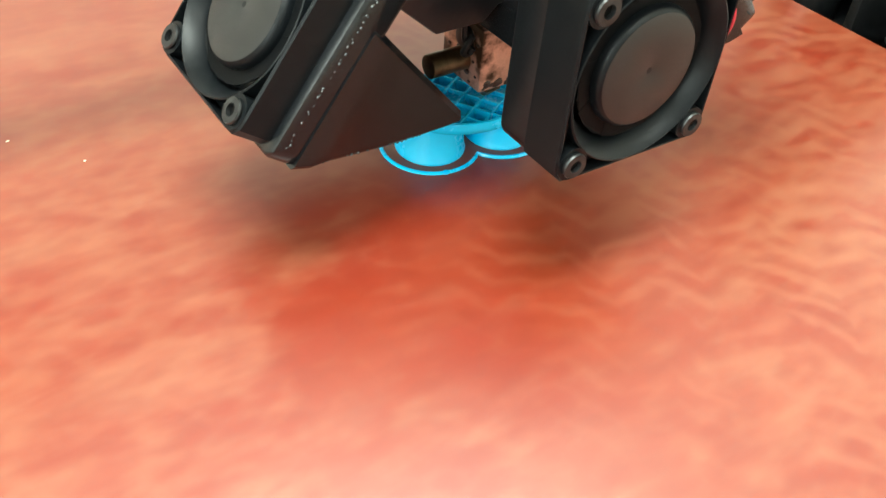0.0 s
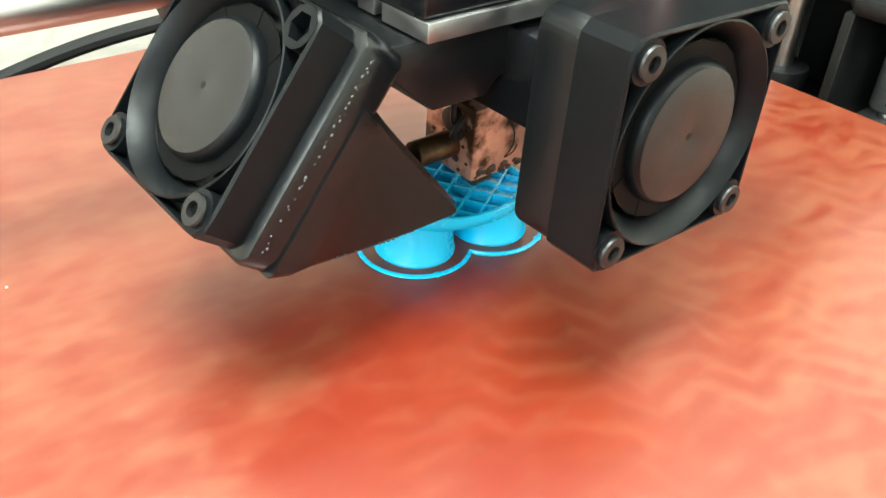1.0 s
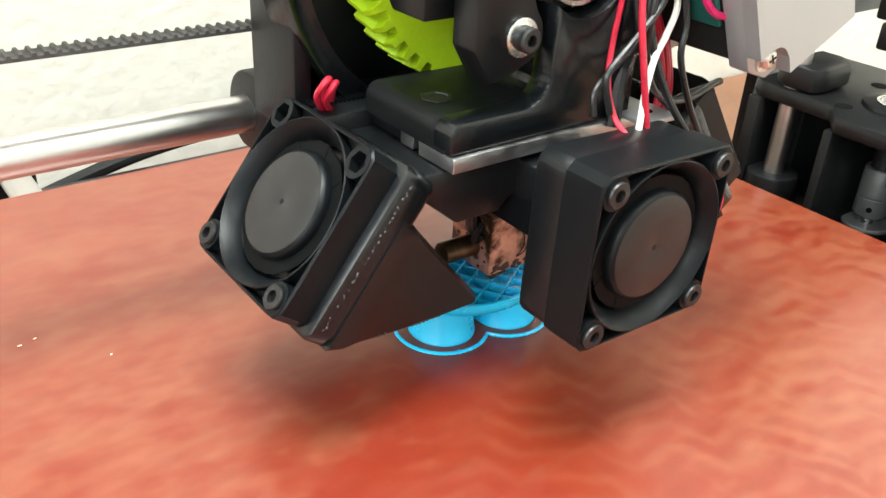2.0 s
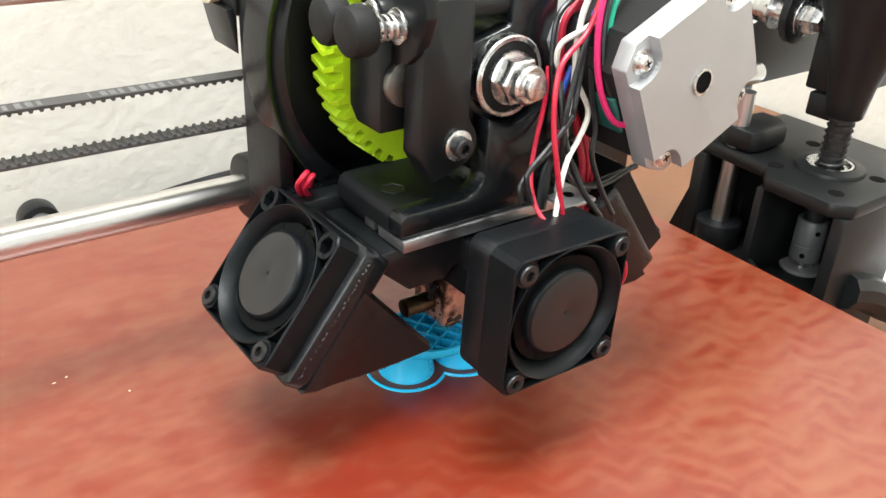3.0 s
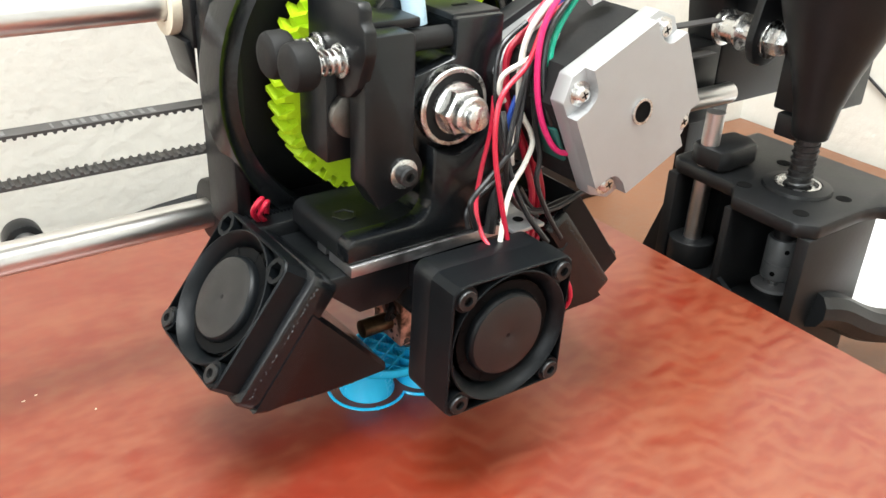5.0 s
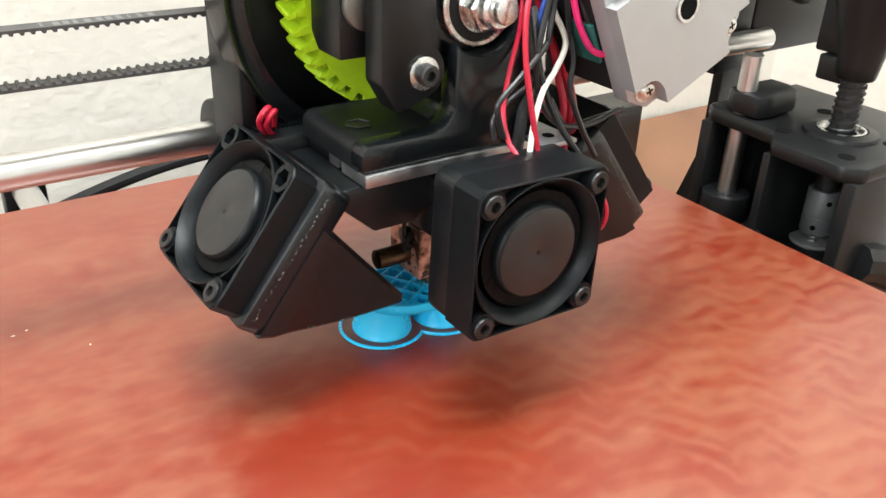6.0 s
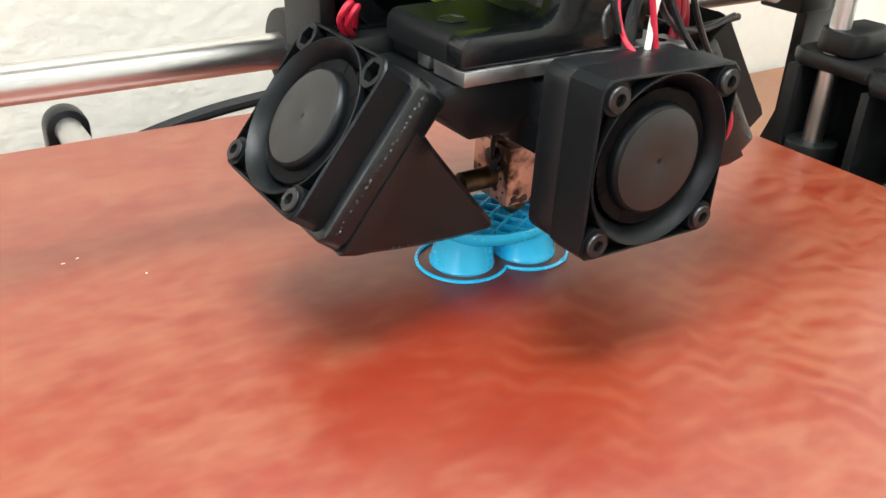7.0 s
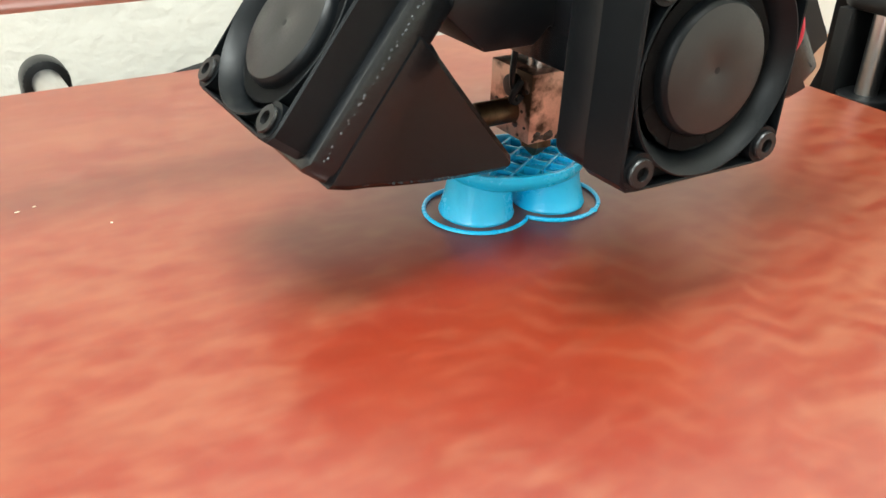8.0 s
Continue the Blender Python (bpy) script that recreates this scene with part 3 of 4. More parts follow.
hot = thing("hot_end", pose(0.004, 0.012, 0.0135), "copper-coloured burnt hot end with brass nozzle under black shroud", "hot end")


def world_part(name, bm, material, parent, label="", smooth=True):
    m = parent.matrix_basis.inverted()
    bmesh.ops.transform(bm, matrix=m, verts=bm.verts)
    return part(name, bm, material, parent, label, smooth)


world_part("heater_block", prism([(-0.0032, 0.0197), (0.0110, 0.0197), (0.0135, 0.0222), (0.0135, 0.0362), (-0.0032, 0.0362)], "y", 0.0080, 0.0240, 0.0004), COPPER, hot, "copper block with burnt plastic stains")
world_part("nozzle", lathe([(0.0004, 0.0135), (0.0011, 0.0140), (0.0035, 0.0164), (0.0040, 0.0167), (0.0040, 0.0196)], 6, Matrix.Translation((0.004, 0.0145, 0))), BRASS, hot, "stained brass nozzle")
world_part("heater_cartridge", rod((-0.0136, 0.0150, 0.0262), (0.0, 0.0150, 0.0262), 0.0030, seg=24, bevel=0.0004), BRASS, hot, "dark brass heater cartridge")
world_part("clamp_screw", rod((-0.0052, 0.0140, 0.0325), (-0.003, 0.0140, 0.0325), 0.0026, seg=20, bevel=0.0004), SCREW, hot)
world_part("heat_break", rod((0.004, 0.0145, 0.0358), (0.004, 0.0145, 0.048), 0.0035), ZINC, hot)
world_part("thermistor_lead", sweep([(-0.0035, 0.012, 0.031), (-0.0065, 0.011, 0.034), (-0.0055, 0.012, 0.041), (-0.002, 0.014, 0.050)], 0.0007), WIRES["black"], hot)
world_part("burnt_string", sweep([(0.0062, 0.0078, 0.0322), (0.0080, 0.0076, 0.0290), (0.0084, 0.0078, 0.0262), (0.0072, 0.0075, 0.0246), (0.0060, 0.0077, 0.0232), (0.0082, 0.0075, 0.0240), (0.0094, 0.0077, 0.0254)], 0.00016, 6), RUBBER, hot)
CRUST = mat("burnt_plastic_crust", (0.030, 0.014, 0.008), 0.35, var=0.6, scale=500, bump=0.3, bscale=900)
bm = bmesh.new()
for i in range(34):
    edge = random.random()
    q = Vector((-0.0030 + 0.0140 * random.random(), 0.0080, 0.0202 + 0.0016 * random.random())) if edge < 0.5 else Vector((-0.0033, 0.0085 + 0.0140 * random.random(), 0.0205 + 0.0150 * random.random()))
    bmesh.ops.create_icosphere(bm, subdivisions=1, radius=random.uniform(0.0004, 0.0011), matrix=Matrix.Translation(q) @ Matrix.Diagonal((0.45 if edge >= 0.5 else 1.3, 0.4 if edge < 0.5 else 1.2, 0.9, 1)))
tagged(world_part("burnt_crust", bm, CRUST, hot, "dark burnt plastic crust"), kind="stuff")
world_part("lead_clamp", sweep([(-0.0048, 0.0100, 0.0345), (-0.0066, 0.0095, 0.0330), (-0.0068, 0.0105, 0.0305), (-0.0050, 0.0110, 0.0295), (-0.0040, 0.0105, 0.0310)], 0.0008, 8), RUBBER, hot, "black looped lead")
shroud = thing("hot_end_shroud", pose(0, 0.01, 0.046), "black printed duct housing joining front fan and hot end", "shroud")
world_part("upper_housing", prism([(-0.0355, 0.0612), (-0.0355, 0.0560), (-0.0262, 0.0478), (-0.0145, 0.0478), (-0.0110, 0.0510), (0.0300, 0.0510), (0.0300, 0.0612)], "y", -0.0060, 0.0360, 0.0006), BLACK, shroud)
world_part("air_channel", box(-0.0102, 0.0160, -0.0215, 0.0100, 0.0427, 0.0600, 0.0010), BLACK_GLOSS, shroud)

# ---- extruder ----
AX, AZ = 0.0045, 0.1025
ext = thing("extruder", pose(0, 0.01, 0.0656), "black printed extruder with lime green gear and idler lever", "extruder")


def arc(cx, cz, r, a0, a1, k=10):
    return [(cx + r * math.cos(radians(a0 + (a1 - a0) * i / k)), cz + r * math.sin(radians(a0 + (a1 - a0) * i / k))) for i in range(k + 1)]


ROUND = arc(-0.0278, 0.0690, 0.0032, 90, 180, 6)
FOOT = [(-0.0310, 0.0652), (0.0226, 0.0652), (0.0226, AZ - 0.0053)] + arc(AX, AZ, 0.0125, -25, -135, 12) + arc(-0.0110, 0.0787, 0.0065, 0, -90, 8) + ROUND
world_part("foot", prism(FOOT, "y", -0.0082, -0.0016, 0.0009), BLACK_GLOSS, ext, "glossy foot with a filleted upright")
world_part("foot_rear", prism([(-0.0310, 0.0652), (0.0226, 0.0652), (0.0226, 0.0721)] + [(x + 0.0001, z - 0.0001) for x, z in ROUND], "y", -0.0060, 0.0240), FOOTBLACK, ext)
nut_ring = lathe([(0.0038, 0), (0.0038, 0.0003), (0.0030, 0.0003), (0.0028, -0.0004), (0.0012, -0.0004)], 6, Matrix.Translation((-0.0235, 0.0070, 0.0723)))
world_part("foot_nut", nut_ring, SCREW, ext, "recessed hexagon nut")
world_part("body", prism([(0.0230, 0.0660), (0.0225, 0.1255), (0.0065, 0.1255), (0.0065, 0.1150)] + [(-0.0085, 0.1110), (-0.0085, 0.0940)] + arc(-0.0125, 0.0790, 0.0095, 62, 0, 6) + [(-0.0025, 0.0755)] + arc(-0.0075, 0.0765, 0.0050, 0, -90, 5) + [(-0.0075, 0.0660)], "y", -0.0015, 0.0215, 0.0010), BLACK_GLOSS, ext, "glossy black printed body")
world_part("top_block", box(0.0065, 0.0225, 0.0005, 0.0300, 0.1160, 0.1262, 0.0007), BLACK, ext)
world_part("filament_boss", rod((-0.0030, 0.0130, 0.1230), (-0.0030, 0.0235, 0.1230), 0.0066, seg=28, bevel=0.0006), BLACK_GLOSS, ext)
world_part("slot", box(0.0120, 0.0170, 0.0080, 0.0092, 0.12622, 0.12645), SOCKET, ext)
# bearing and axle
BM = Matrix.Translation((AX, 0, AZ)) @ Matrix.Rotation(radians(90), 4, "X")
bearing = world_part("bearing", lathe([(0.0110, -0.004), (0.0110, 0.0046), (0.0106, 0.0050), (0.0096, 0.0050), (0.0095, 0.0045), (0.0095, -0.004)], 48, BM, loop=True), ZINC, ext, "steel ball bearing")
world_part("bearing_seal", lathe([(0.0095, 0.0044), (0.0060, 0.0044), (0.0060, 0.0030), (0.0095, 0.0030)], 40, BM, loop=True), RUBBER, ext, "dark bearing seal")
world_part("washer", lathe([(0.0072, 0.0046), (0.0072, 0.0058), (0.004, 0.0058), (0.004, 0.0046)], 36, BM, loop=True), ZINC, ext)
bm = lathe([(0.0063, 0.0058), (0.0066, 0.0064), (0.0066, 0.0098), (0.0060, 0.0104), (0.0042, 0.0104)], 6, BM)
world_part("nut", bm, ZINC, ext, "zinc plated lock nut")
world_part("nut_collar", lathe([(0.0052, 0.0100), (0.0052, 0.0128), (0.0045, 0.0136), (0.0036, 0.0136)], 32, BM), ZINC, ext)
world_part("axle", rod((AX, -0.0160, AZ), (AX, 0.0400, AZ), 0.0034, seg=24, bevel=0.0005), ZINC, ext, "threaded axle end")
# the large herringbone gear
NT = 47


def gear_ring(y, turn):
    out = []
    for i in range(NT):
        t = 2 * math.pi * i / NT + turn
        w = 2 * math.pi / NT
        for f, r in ((0.0, 0.0338), (0.30, 0.0338), (0.45, 0.0366), (0.72, 0.0366), (0.88, 0.0338)):
            out.append((AX + r * math.cos(t + f * w), y, AZ + r * math.sin(t + f * w)))
    return out


gy0, gy1 = 0.0235, 0.0355
rings = [gear_ring(gy0 + (gy1 - gy0) * f, tw) for f, tw in ((0, 0), (0.25, 0.033), (0.5, 0.066), (0.75, 0.033), (1, 0))]
world_part("large_gear", loft(rings), LIME, ext, "lime green herringbone gear", smooth=False)
world_part("gear_hub", rod((AX, 0.0205, AZ), (AX, 0.0236, AZ), 0.0100), LIME, ext)
# idler lever
lever = world_part("idler_lever", prism([(-0.0250, 0.0860), (-0.0205, 0.0785), (-0.0150, 0.0800)] + arc(-0.0134, 0.0878, 0.0065, -70, 45, 8) + [(-0.0100, 0.0950), (-0.0100, 0.1235), (-0.0110, 0.1250), (-0.0235, 0.1250), (-0.0250, 0.1235)], "y", -0.0070, 0.0010, 0.0006), BLACK, ext, "matte black idler lever")
EI = ext.matrix_basis.inverted()


def sub(name, bm, material, parent, label="", smooth=True):
    bmesh.ops.transform(bm, matrix=EI, verts=bm.verts)
    return part(name, bm, material, parent, label, smooth)


sub("lever_back", prism([(0.0040, 0.0900), (0.0155, 0.0900), (0.0190, 0.0940), (0.0190, 0.1140), (0.0040, 0.1140)], "x", -0.0300, -0.0110, 0.0006), BLACK, lever)
sub("pressure_wing", prism([(-0.0062, 0.1125), (-0.0020, 0.1090), (0.0040, 0.1080), (0.0190, 0.1080), (0.0190, 0.1312), (0.0175, 0.1322), (-0.0066, 0.1336), (-0.0080, 0.1322), (-0.0080, 0.1290), (-0.0100, 0.1274), (-0.0103, 0.1215)], "x", -0.0268, -0.0232, 0.0007), BLACK, lever, "upright pressure wing")
sub("lever_top", box(-0.0235, -0.0030, 0.0015, 0.0190, 0.1236, 0.1262, 0.0006), BLACK, lever)
sub("idler_roller", rod((-0.0236, 0.0013, 0.1030), (-0.0236, 0.0038, 0.1030), 0.0060, seg=28, bevel=0.0003), DARKSTEEL, lever, "steel idler roller")
sub("cross_bar", rod((-0.0110, 0.0030, 0.1200), (0.0080, 0.0030, 0.1200), 0.0030), RUBBER, lever)
sub("pivot_washer", rod((-0.0134, -0.0078, 0.0878), (-0.0134, -0.0070, 0.0878), 0.0042, seg=32, bevel=0.0002), ZINC, lever, "steel washer")
sub("pivot_screw", lathe([(0.0027, 0.0), (0.0027, 0.0024), (0.0023, 0.0028), (0.0013, 0.0028), (0.0013, 0.0012)], 24, Matrix.Translation((-0.0134, -0.0078, 0.0878)) @ Matrix.Rotation(radians(90), 4, "X")), SCREW, lever)
for y in (0.0010, 0.0130):
    kz = 0.1180
    world_part("tension_knob", lathe([(0.0046, 0.0), (0.0056, 0.0005), (0.0061, 0.0017), (0.0061, 0.0052), (0.0057, 0.0063), (0.0048, 0.0070), (0.0030, 0.0073)], 28, Matrix.Translation((-0.0350, y, kz)) @ Matrix.Rotation(radians(-90), 4, "Y")), RUBBER, ext, "black tension knob")
    helix = [(-0.0349 + 0.0071 * i / 60, y + 0.0029 * math.cos(i * 0.45), kz + 0.0029 * math.sin(i * 0.45)) for i in range(61)]
    world_part("spring", sweep(helix, 0.00038, 6, curved=False), STEEL, ext, "steel compression spring")
    world_part("spring_washer", rod((-0.0279, y, kz), (-0.0269, y, kz), 0.0044, seg=28, bevel=0.0002), ZINC, ext)
    world_part("tension_screw", rod((-0.0370, y, kz), (-0.0200, y, kz), 0.0016, seg=12), ZINC, ext)
tube = part("filament_guide_tube", sweep([(0.0010, 0.0100, 0.1220), (0.0000, 0.0108, 0.1300), (-0.0030, 0.012, 0.1400), (-0.0100, 0.0140, 0.1600)], 0.0033, 16), TUBE)
tagged(tube, "milky pale blue filament guide tube leaving upward", "tube")

# ---- carriage with the ring round the gear ----
car = thing("carriage", pose(0, 0.05, 0.06), "black printed carriage with a round gear well", "carriage")
CM = Matrix.Translation((AX, 0, AZ)) @ Matrix.Rotation(radians(90), 4, "X")
world_part("gear_well", lathe([(0.0455, -0.0440), (0.0455, -0.0340), (0.0460, -0.0330)] + [(0.0463 + 0.0004 * i, -0.0325 + 0.00005 * (i % 2) + 0.0007 * (2 * i / 13 - 1) ** 2 - 0.0004) for i in range(14)] + [(0.0520, -0.0340), (0.0524, -0.0440)], 72, CM, loop=True), BLACK_GLOSS, car, "raised round rim")
world_part("back_plate", prism([(-0.0436, 0.0570), (0.0520, 0.0570), (0.0520, 0.1500), (-0.0436, 0.1500)], "y", 0.0440, 0.0540, 0.0015), FOOTBLACK, car)
world_part("left_rail", box(-0.0438, -0.0390, 0.0340, 0.0560, 0.0570, 0.1200, 0.0012), FOOTBLACK, car)
for z in (0.0516, 0.1205):
    world_part("bearing_housing", prism([(0.0541, z - 0.0105), (RY + 0.004, z - 0.0105)] + [(RY + 0.0115 * math.cos(radians(a)), z + 0.0115 * math.sin(radians(a))) for a in range(-60, 91, 15)] + [(0.0541, z + 0.0115)], "x", -0.0400 if z < 0.1 else -0.0450, 0.0480, 0.001), FOOTBLACK, car)
    if z < 0.1:
        continue
    world_part("bushing", lathe([(0.0092, 0), (0.0092, 0.0030), (0.0053, 0.0030), (0.0053, 0)], 32, Matrix.Translation((-0.0451, RY, z)) @ Matrix.Rotation(radians(-90), 4, "Y"), loop=True), CREAM, car, "cream rod bushing")
world_part("bushing_gusset", prism([(-0.0470, 0.1120), (-0.0437, 0.1120), (-0.0437, 0.0985), (-0.0452, 0.1040)], "y", 0.0560, 0.0740, 0.0008), BLACK, car)
world_part("base_tray", box(-0.0420, 0.0400, 0.0240, 0.0440, 0.0570, 0.0655, 0.0010), BLACK, car)
for i in range(16):
    x = -0.0415 + i * 0.0012
    world_part("layer_rib", box(x, x + 0.0006, 0.0300, 0.0436, 0.0656, 0.0662), BLACK_GLOSS, car)

# ---- stepper motor ----
MM = pose(0.0457, -0.0340, 0.1034, 90, 0, 0) @ pose(0, 0, 0, 0, 0, 26.0)
motor = thing("stepper_motor", MM, "square stepper motor with pale metal end caps", "motor")


def chamfered(h, c):
    return [(-h, -h + c), (-h + c, -h), (h - c, -h), (h, -h + c), (h, h - c), (h - c, h), (-h + c, h), (-h, h - c)]


part("rear_cap", prism(chamfered(0.0211, 0.0052), "z", -0.0090, -0.0036, 0.0005), CAST, motor, "pale matte metal end cap")


def notched(h):
    out = []
    for q in range(4):
        c, sn = math.cos(q * math.pi / 2), math.sin(q * math.pi / 2)
        pts = [(h, 0.0118), (0.0168, 0.0118)] + [(0.0168 + 0.0046 * math.cos(radians(a)), 0.0164 + 0.0046 * math.sin(radians(a))) for a in (255, 240, 225, 210, 195)] + [(0.0118, 0.0168), (0.0118, h)]
        out += [(c * x - sn * y, sn * x + c * y) for x, y in pts]
    return out


part("rear_face", prism(notched(0.0211), "z", -0.0037, 0.0), CAST, motor, "flat rear face cut away round the screws", smooth=False)
part("stator", prism(chamfered(0.0211, 0.0075), "z", -0.0300, -0.00905), RUBBER, motor, "black laminated body", smooth=False)
part("front_cap", prism(chamfered(0.0211, 0.0040), "z", -0.0400, -0.03005, 0.0005), CAST, motor)
part("shaft_bore", lathe([(0.0032, 0.0004), (0.0029, 0.0005), (0.0026, 0.0001), (0.0026, 0.00005)], 28), SOCKET, motor, "dark shaft hole")
part("bore_rim", lathe([(0.0037, 0.0001), (0.0037, 0.0006), (0.0030, 0.0006), (0.0030, 0.0001)], 28, loop=True), ZINC, motor)
for sx, sy in ((-1, -1), (1, -1), (1, 1), (-1, 1)):
    q = (0.0155 * sx, 0.0155 * sy)
    part("screw_washer", lathe([(0.0034, -0.0036), (0.0034, -0.0031), (0.0022, -0.0031), (0.0022, -0.0036)], 24, Matrix.Translation((*q, 0)), loop=True), ZINC, motor)
    s = part("screw", lathe([(0.0024, 0.0), (0.0024, 0.0009), (0.0018, 0.0016), (0.0007, 0.0017)], 20, Matrix.Translation((*q, -0.0031))), ZINC, motor, "bright cross head screw")
    part("cross_slot", box(-0.0011, 0.0011, -0.0002, 0.0002, 0.0015, 0.00178, bm=box(-0.0002, 0.0002, -0.0011, 0.0011, 0.0015, 0.00177, m=Matrix.Translation((*q, -0.0031))), m=Matrix.Translation((*q, -0.0031))), SOCKET, s)
part("motor_mount", box(-0.0230, 0.0230, -0.0230, 0.0230, -0.0470, -0.0402, 0.001), BLACK, motor, "black printed motor mount")
part("wire_plug", box(-0.0225, -0.0212, -0.0050, 0.0060, -0.0180, -0.0092, 0.0004), mat("dark_green_plug", (0.01, 0.09, 0.075), 0.4), motor, "dark green connector")

# ---- wiring ----
loom = thing("wiring_loom", pose(0.02, -0.01, 0.07), "bundle of red, white, black, green and magenta wires", "wiring")


def wire(colour, r, pts):
    return world_part("wire", sweep(pts, r * 0.78, 8, 6), WIRES[colour], loom, colour + " insulated wire")


wire("red", 0.00085, [(0.0185, -0.004, 0.1032), (0.0148, -0.008, 0.0952), (0.0091, -0.012, 0.0853), (0.0049, -0.016, 0.0776), (0.004, -0.02, 0.0715), (0.0039, -0.024, 0.0689)])
wire("red", 0.00095, [(0.0347, -0.014, 0.1304), (0.025, -0.0154, 0.1258), (0.0187, -0.0169, 0.1159), (0.0101, -0.0183, 0.1098), (0.0069, -0.0197, 0.1038), (0.0062, -0.0211, 0.0941), (0.0074, -0.0226, 0.0837), (0.0105, -0.024, 0.0684)])
wire("white", 0.0011, [(0.032, -0.012, 0.1332), (0.0301, -0.012, 0.1313), (0.0228, -0.012, 0.1231), (0.0203, -0.012, 0.1135), (0.0208, -0.012, 0.1001), (0.0197, -0.012, 0.0893), (0.0201, -0.012, 0.0852)])
wire("white", 0.001, [(0.0289, -0.016, 0.1225), (0.0282, -0.0148, 0.1197), (0.0215, -0.0136, 0.1156), (0.0146, -0.0124, 0.1123), (0.0143, -0.0112, 0.1077), (0.0172, -0.01, 0.1037)])
wire("white", 0.001, [(0.0207, -0.012, 0.1029), (0.021, -0.014, 0.0999), (0.0236, -0.016, 0.093), (0.0191, -0.018, 0.0869), (0.0141, -0.02, 0.0834), (0.0103, -0.022, 0.0771), (0.0077, -0.024, 0.0685)])
wire("magenta", 0.0011, [(0.0323, -0.014, 0.1365), (0.0301, -0.0157, 0.1341), (0.0231, -0.0174, 0.1265), (0.0199, -0.0191, 0.1184), (0.0194, -0.0209, 0.1077), (0.0214, -0.0226, 0.0989), (0.0254, -0.0243, 0.0926), (0.0316, -0.026, 0.0913)])
wire("green", 0.0011, [(0.0421, -0.012, 0.1345), (0.0384, -0.014, 0.133), (0.0293, -0.016, 0.1241), (0.0252, -0.018, 0.1174), (0.0242, -0.02, 0.1088), (0.0278, -0.022, 0.0991), (0.0318, -0.024, 0.0954)])
wire("black", 0.0011, [(0.0372, -0.013, 0.1336), (0.0338, -0.015, 0.1316), (0.0255, -0.017, 0.1248), (0.0222, -0.019, 0.1166), (0.022, -0.021, 0.1065), (0.0249, -0.023, 0.0984), (0.0315, -0.025, 0.0928)])
wire("blue", 0.0011, [(0.0359, -0.012, 0.1346), (0.0352, -0.0114, 0.132), (0.0309, -0.0109, 0.1254), (0.0283, -0.0103, 0.1196), (0.0246, -0.0097, 0.112), (0.0227, -0.0091, 0.1049), (0.0204, -0.0086, 0.0958), (0.0226, -0.008, 0.0867)])
wire("black", 0.001, [(0.0265, -0.006, 0.1234), (0.0172, -0.0073, 0.1178), (0.015, -0.0087, 0.1075), (0.0159, -0.01, 0.0972), (0.0176, -0.0113, 0.0871), (0.0221, -0.0127, 0.075), (0.03, -0.014, 0.0673)])
wire("red", 0.0013, [(0.0367, -0.004, 0.1295), (0.0258, -0.0047, 0.1195), (0.0212, -0.0053, 0.1145), (0.0213, -0.006, 0.1042), (0.024, -0.0067, 0.0947), (0.0263, -0.0073, 0.091), (0.0297, -0.008, 0.0807), (0.032, -0.0087, 0.0719), (0.0308, -0.0093, 0.0617), (0.0296, -0.01, 0.0578)])
wire("red", 0.0013, [(0.0399, -0.003, 0.1284), (0.0289, -0.0037, 0.1194), (0.024, -0.0043, 0.113), (0.0239, -0.005, 0.1026), (0.0271, -0.0057, 0.0932), (0.0303, -0.0063, 0.088), (0.0334, -0.007, 0.0794), (0.0353, -0.0077, 0.0706), (0.0341, -0.0083, 0.0603), (0.0329, -0.009, 0.0564)])
wire("red", 0.0013, [(0.045, -0.001, 0.1281), (0.0337, -0.0018, 0.1191), (0.0277, -0.0026, 0.1112), (0.0268, -0.0033, 0.1016), (0.0296, -0.0041, 0.0922), (0.0336, -0.0049, 0.0859), (0.0368, -0.0057, 0.0763), (0.0384, -0.0064, 0.0686), (0.0376, -0.0072, 0.0589), (0.0362, -0.008, 0.055)])
wire("black", 0.0009, [(0.0253, -0.01, 0.084), (0.0165, -0.011, 0.0813), (0.0089, -0.012, 0.078), (0.0042, -0.013, 0.0747), (0.0042, -0.014, 0.0698)])
wire("black", 0.0011, [(0.0146, -0.013, 0.1019), (0.0133, -0.0158, 0.0982), (0.014, -0.0185, 0.0867), (0.0187, -0.0212, 0.0745), (0.0255, -0.024, 0.0644)])
wire("black", 0.0012, [(0.0235, -0.012, 0.0773), (0.0311, -0.0113, 0.0679), (0.0413, -0.0107, 0.0679), (0.054, -0.01, 0.0688)])
wire("black", 0.0022, [(0.0228, -0.006, 0.0805), (0.0181, -0.008, 0.075), (0.0154, -0.01, 0.0638)])
wire("magenta", 0.001, [(0.0169, -0.013, 0.0881), (0.0183, -0.013, 0.0825), (0.0208, -0.013, 0.0744)])
wire("red", 0.0011, [(-0.0385, 0.0290, 0.0640), (-0.0420, 0.0268, 0.0690), (-0.0416, 0.0245, 0.0728), (-0.0396, 0.0255, 0.0735), (-0.0380, 0.0300, 0.0700), (-0.0372, 0.0330, 0.0640)])
wire("red", 0.0010, [(-0.0372, 0.0285, 0.0640), (-0.0404, 0.0258, 0.0686), (-0.0400, 0.0236, 0.0720), (-0.0384, 0.0245, 0.0728), (-0.0366, 0.0292, 0.0694), (-0.0358, 0.0320, 0.0640)])
wire("red", 0.0009, [(0.0195, -0.0335, 0.0610), (0.0232, -0.0355, 0.0580), (0.0248, -0.0363, 0.0535), (0.0240, -0.0355, 0.0490), (0.0196, -0.0330, 0.0465)])
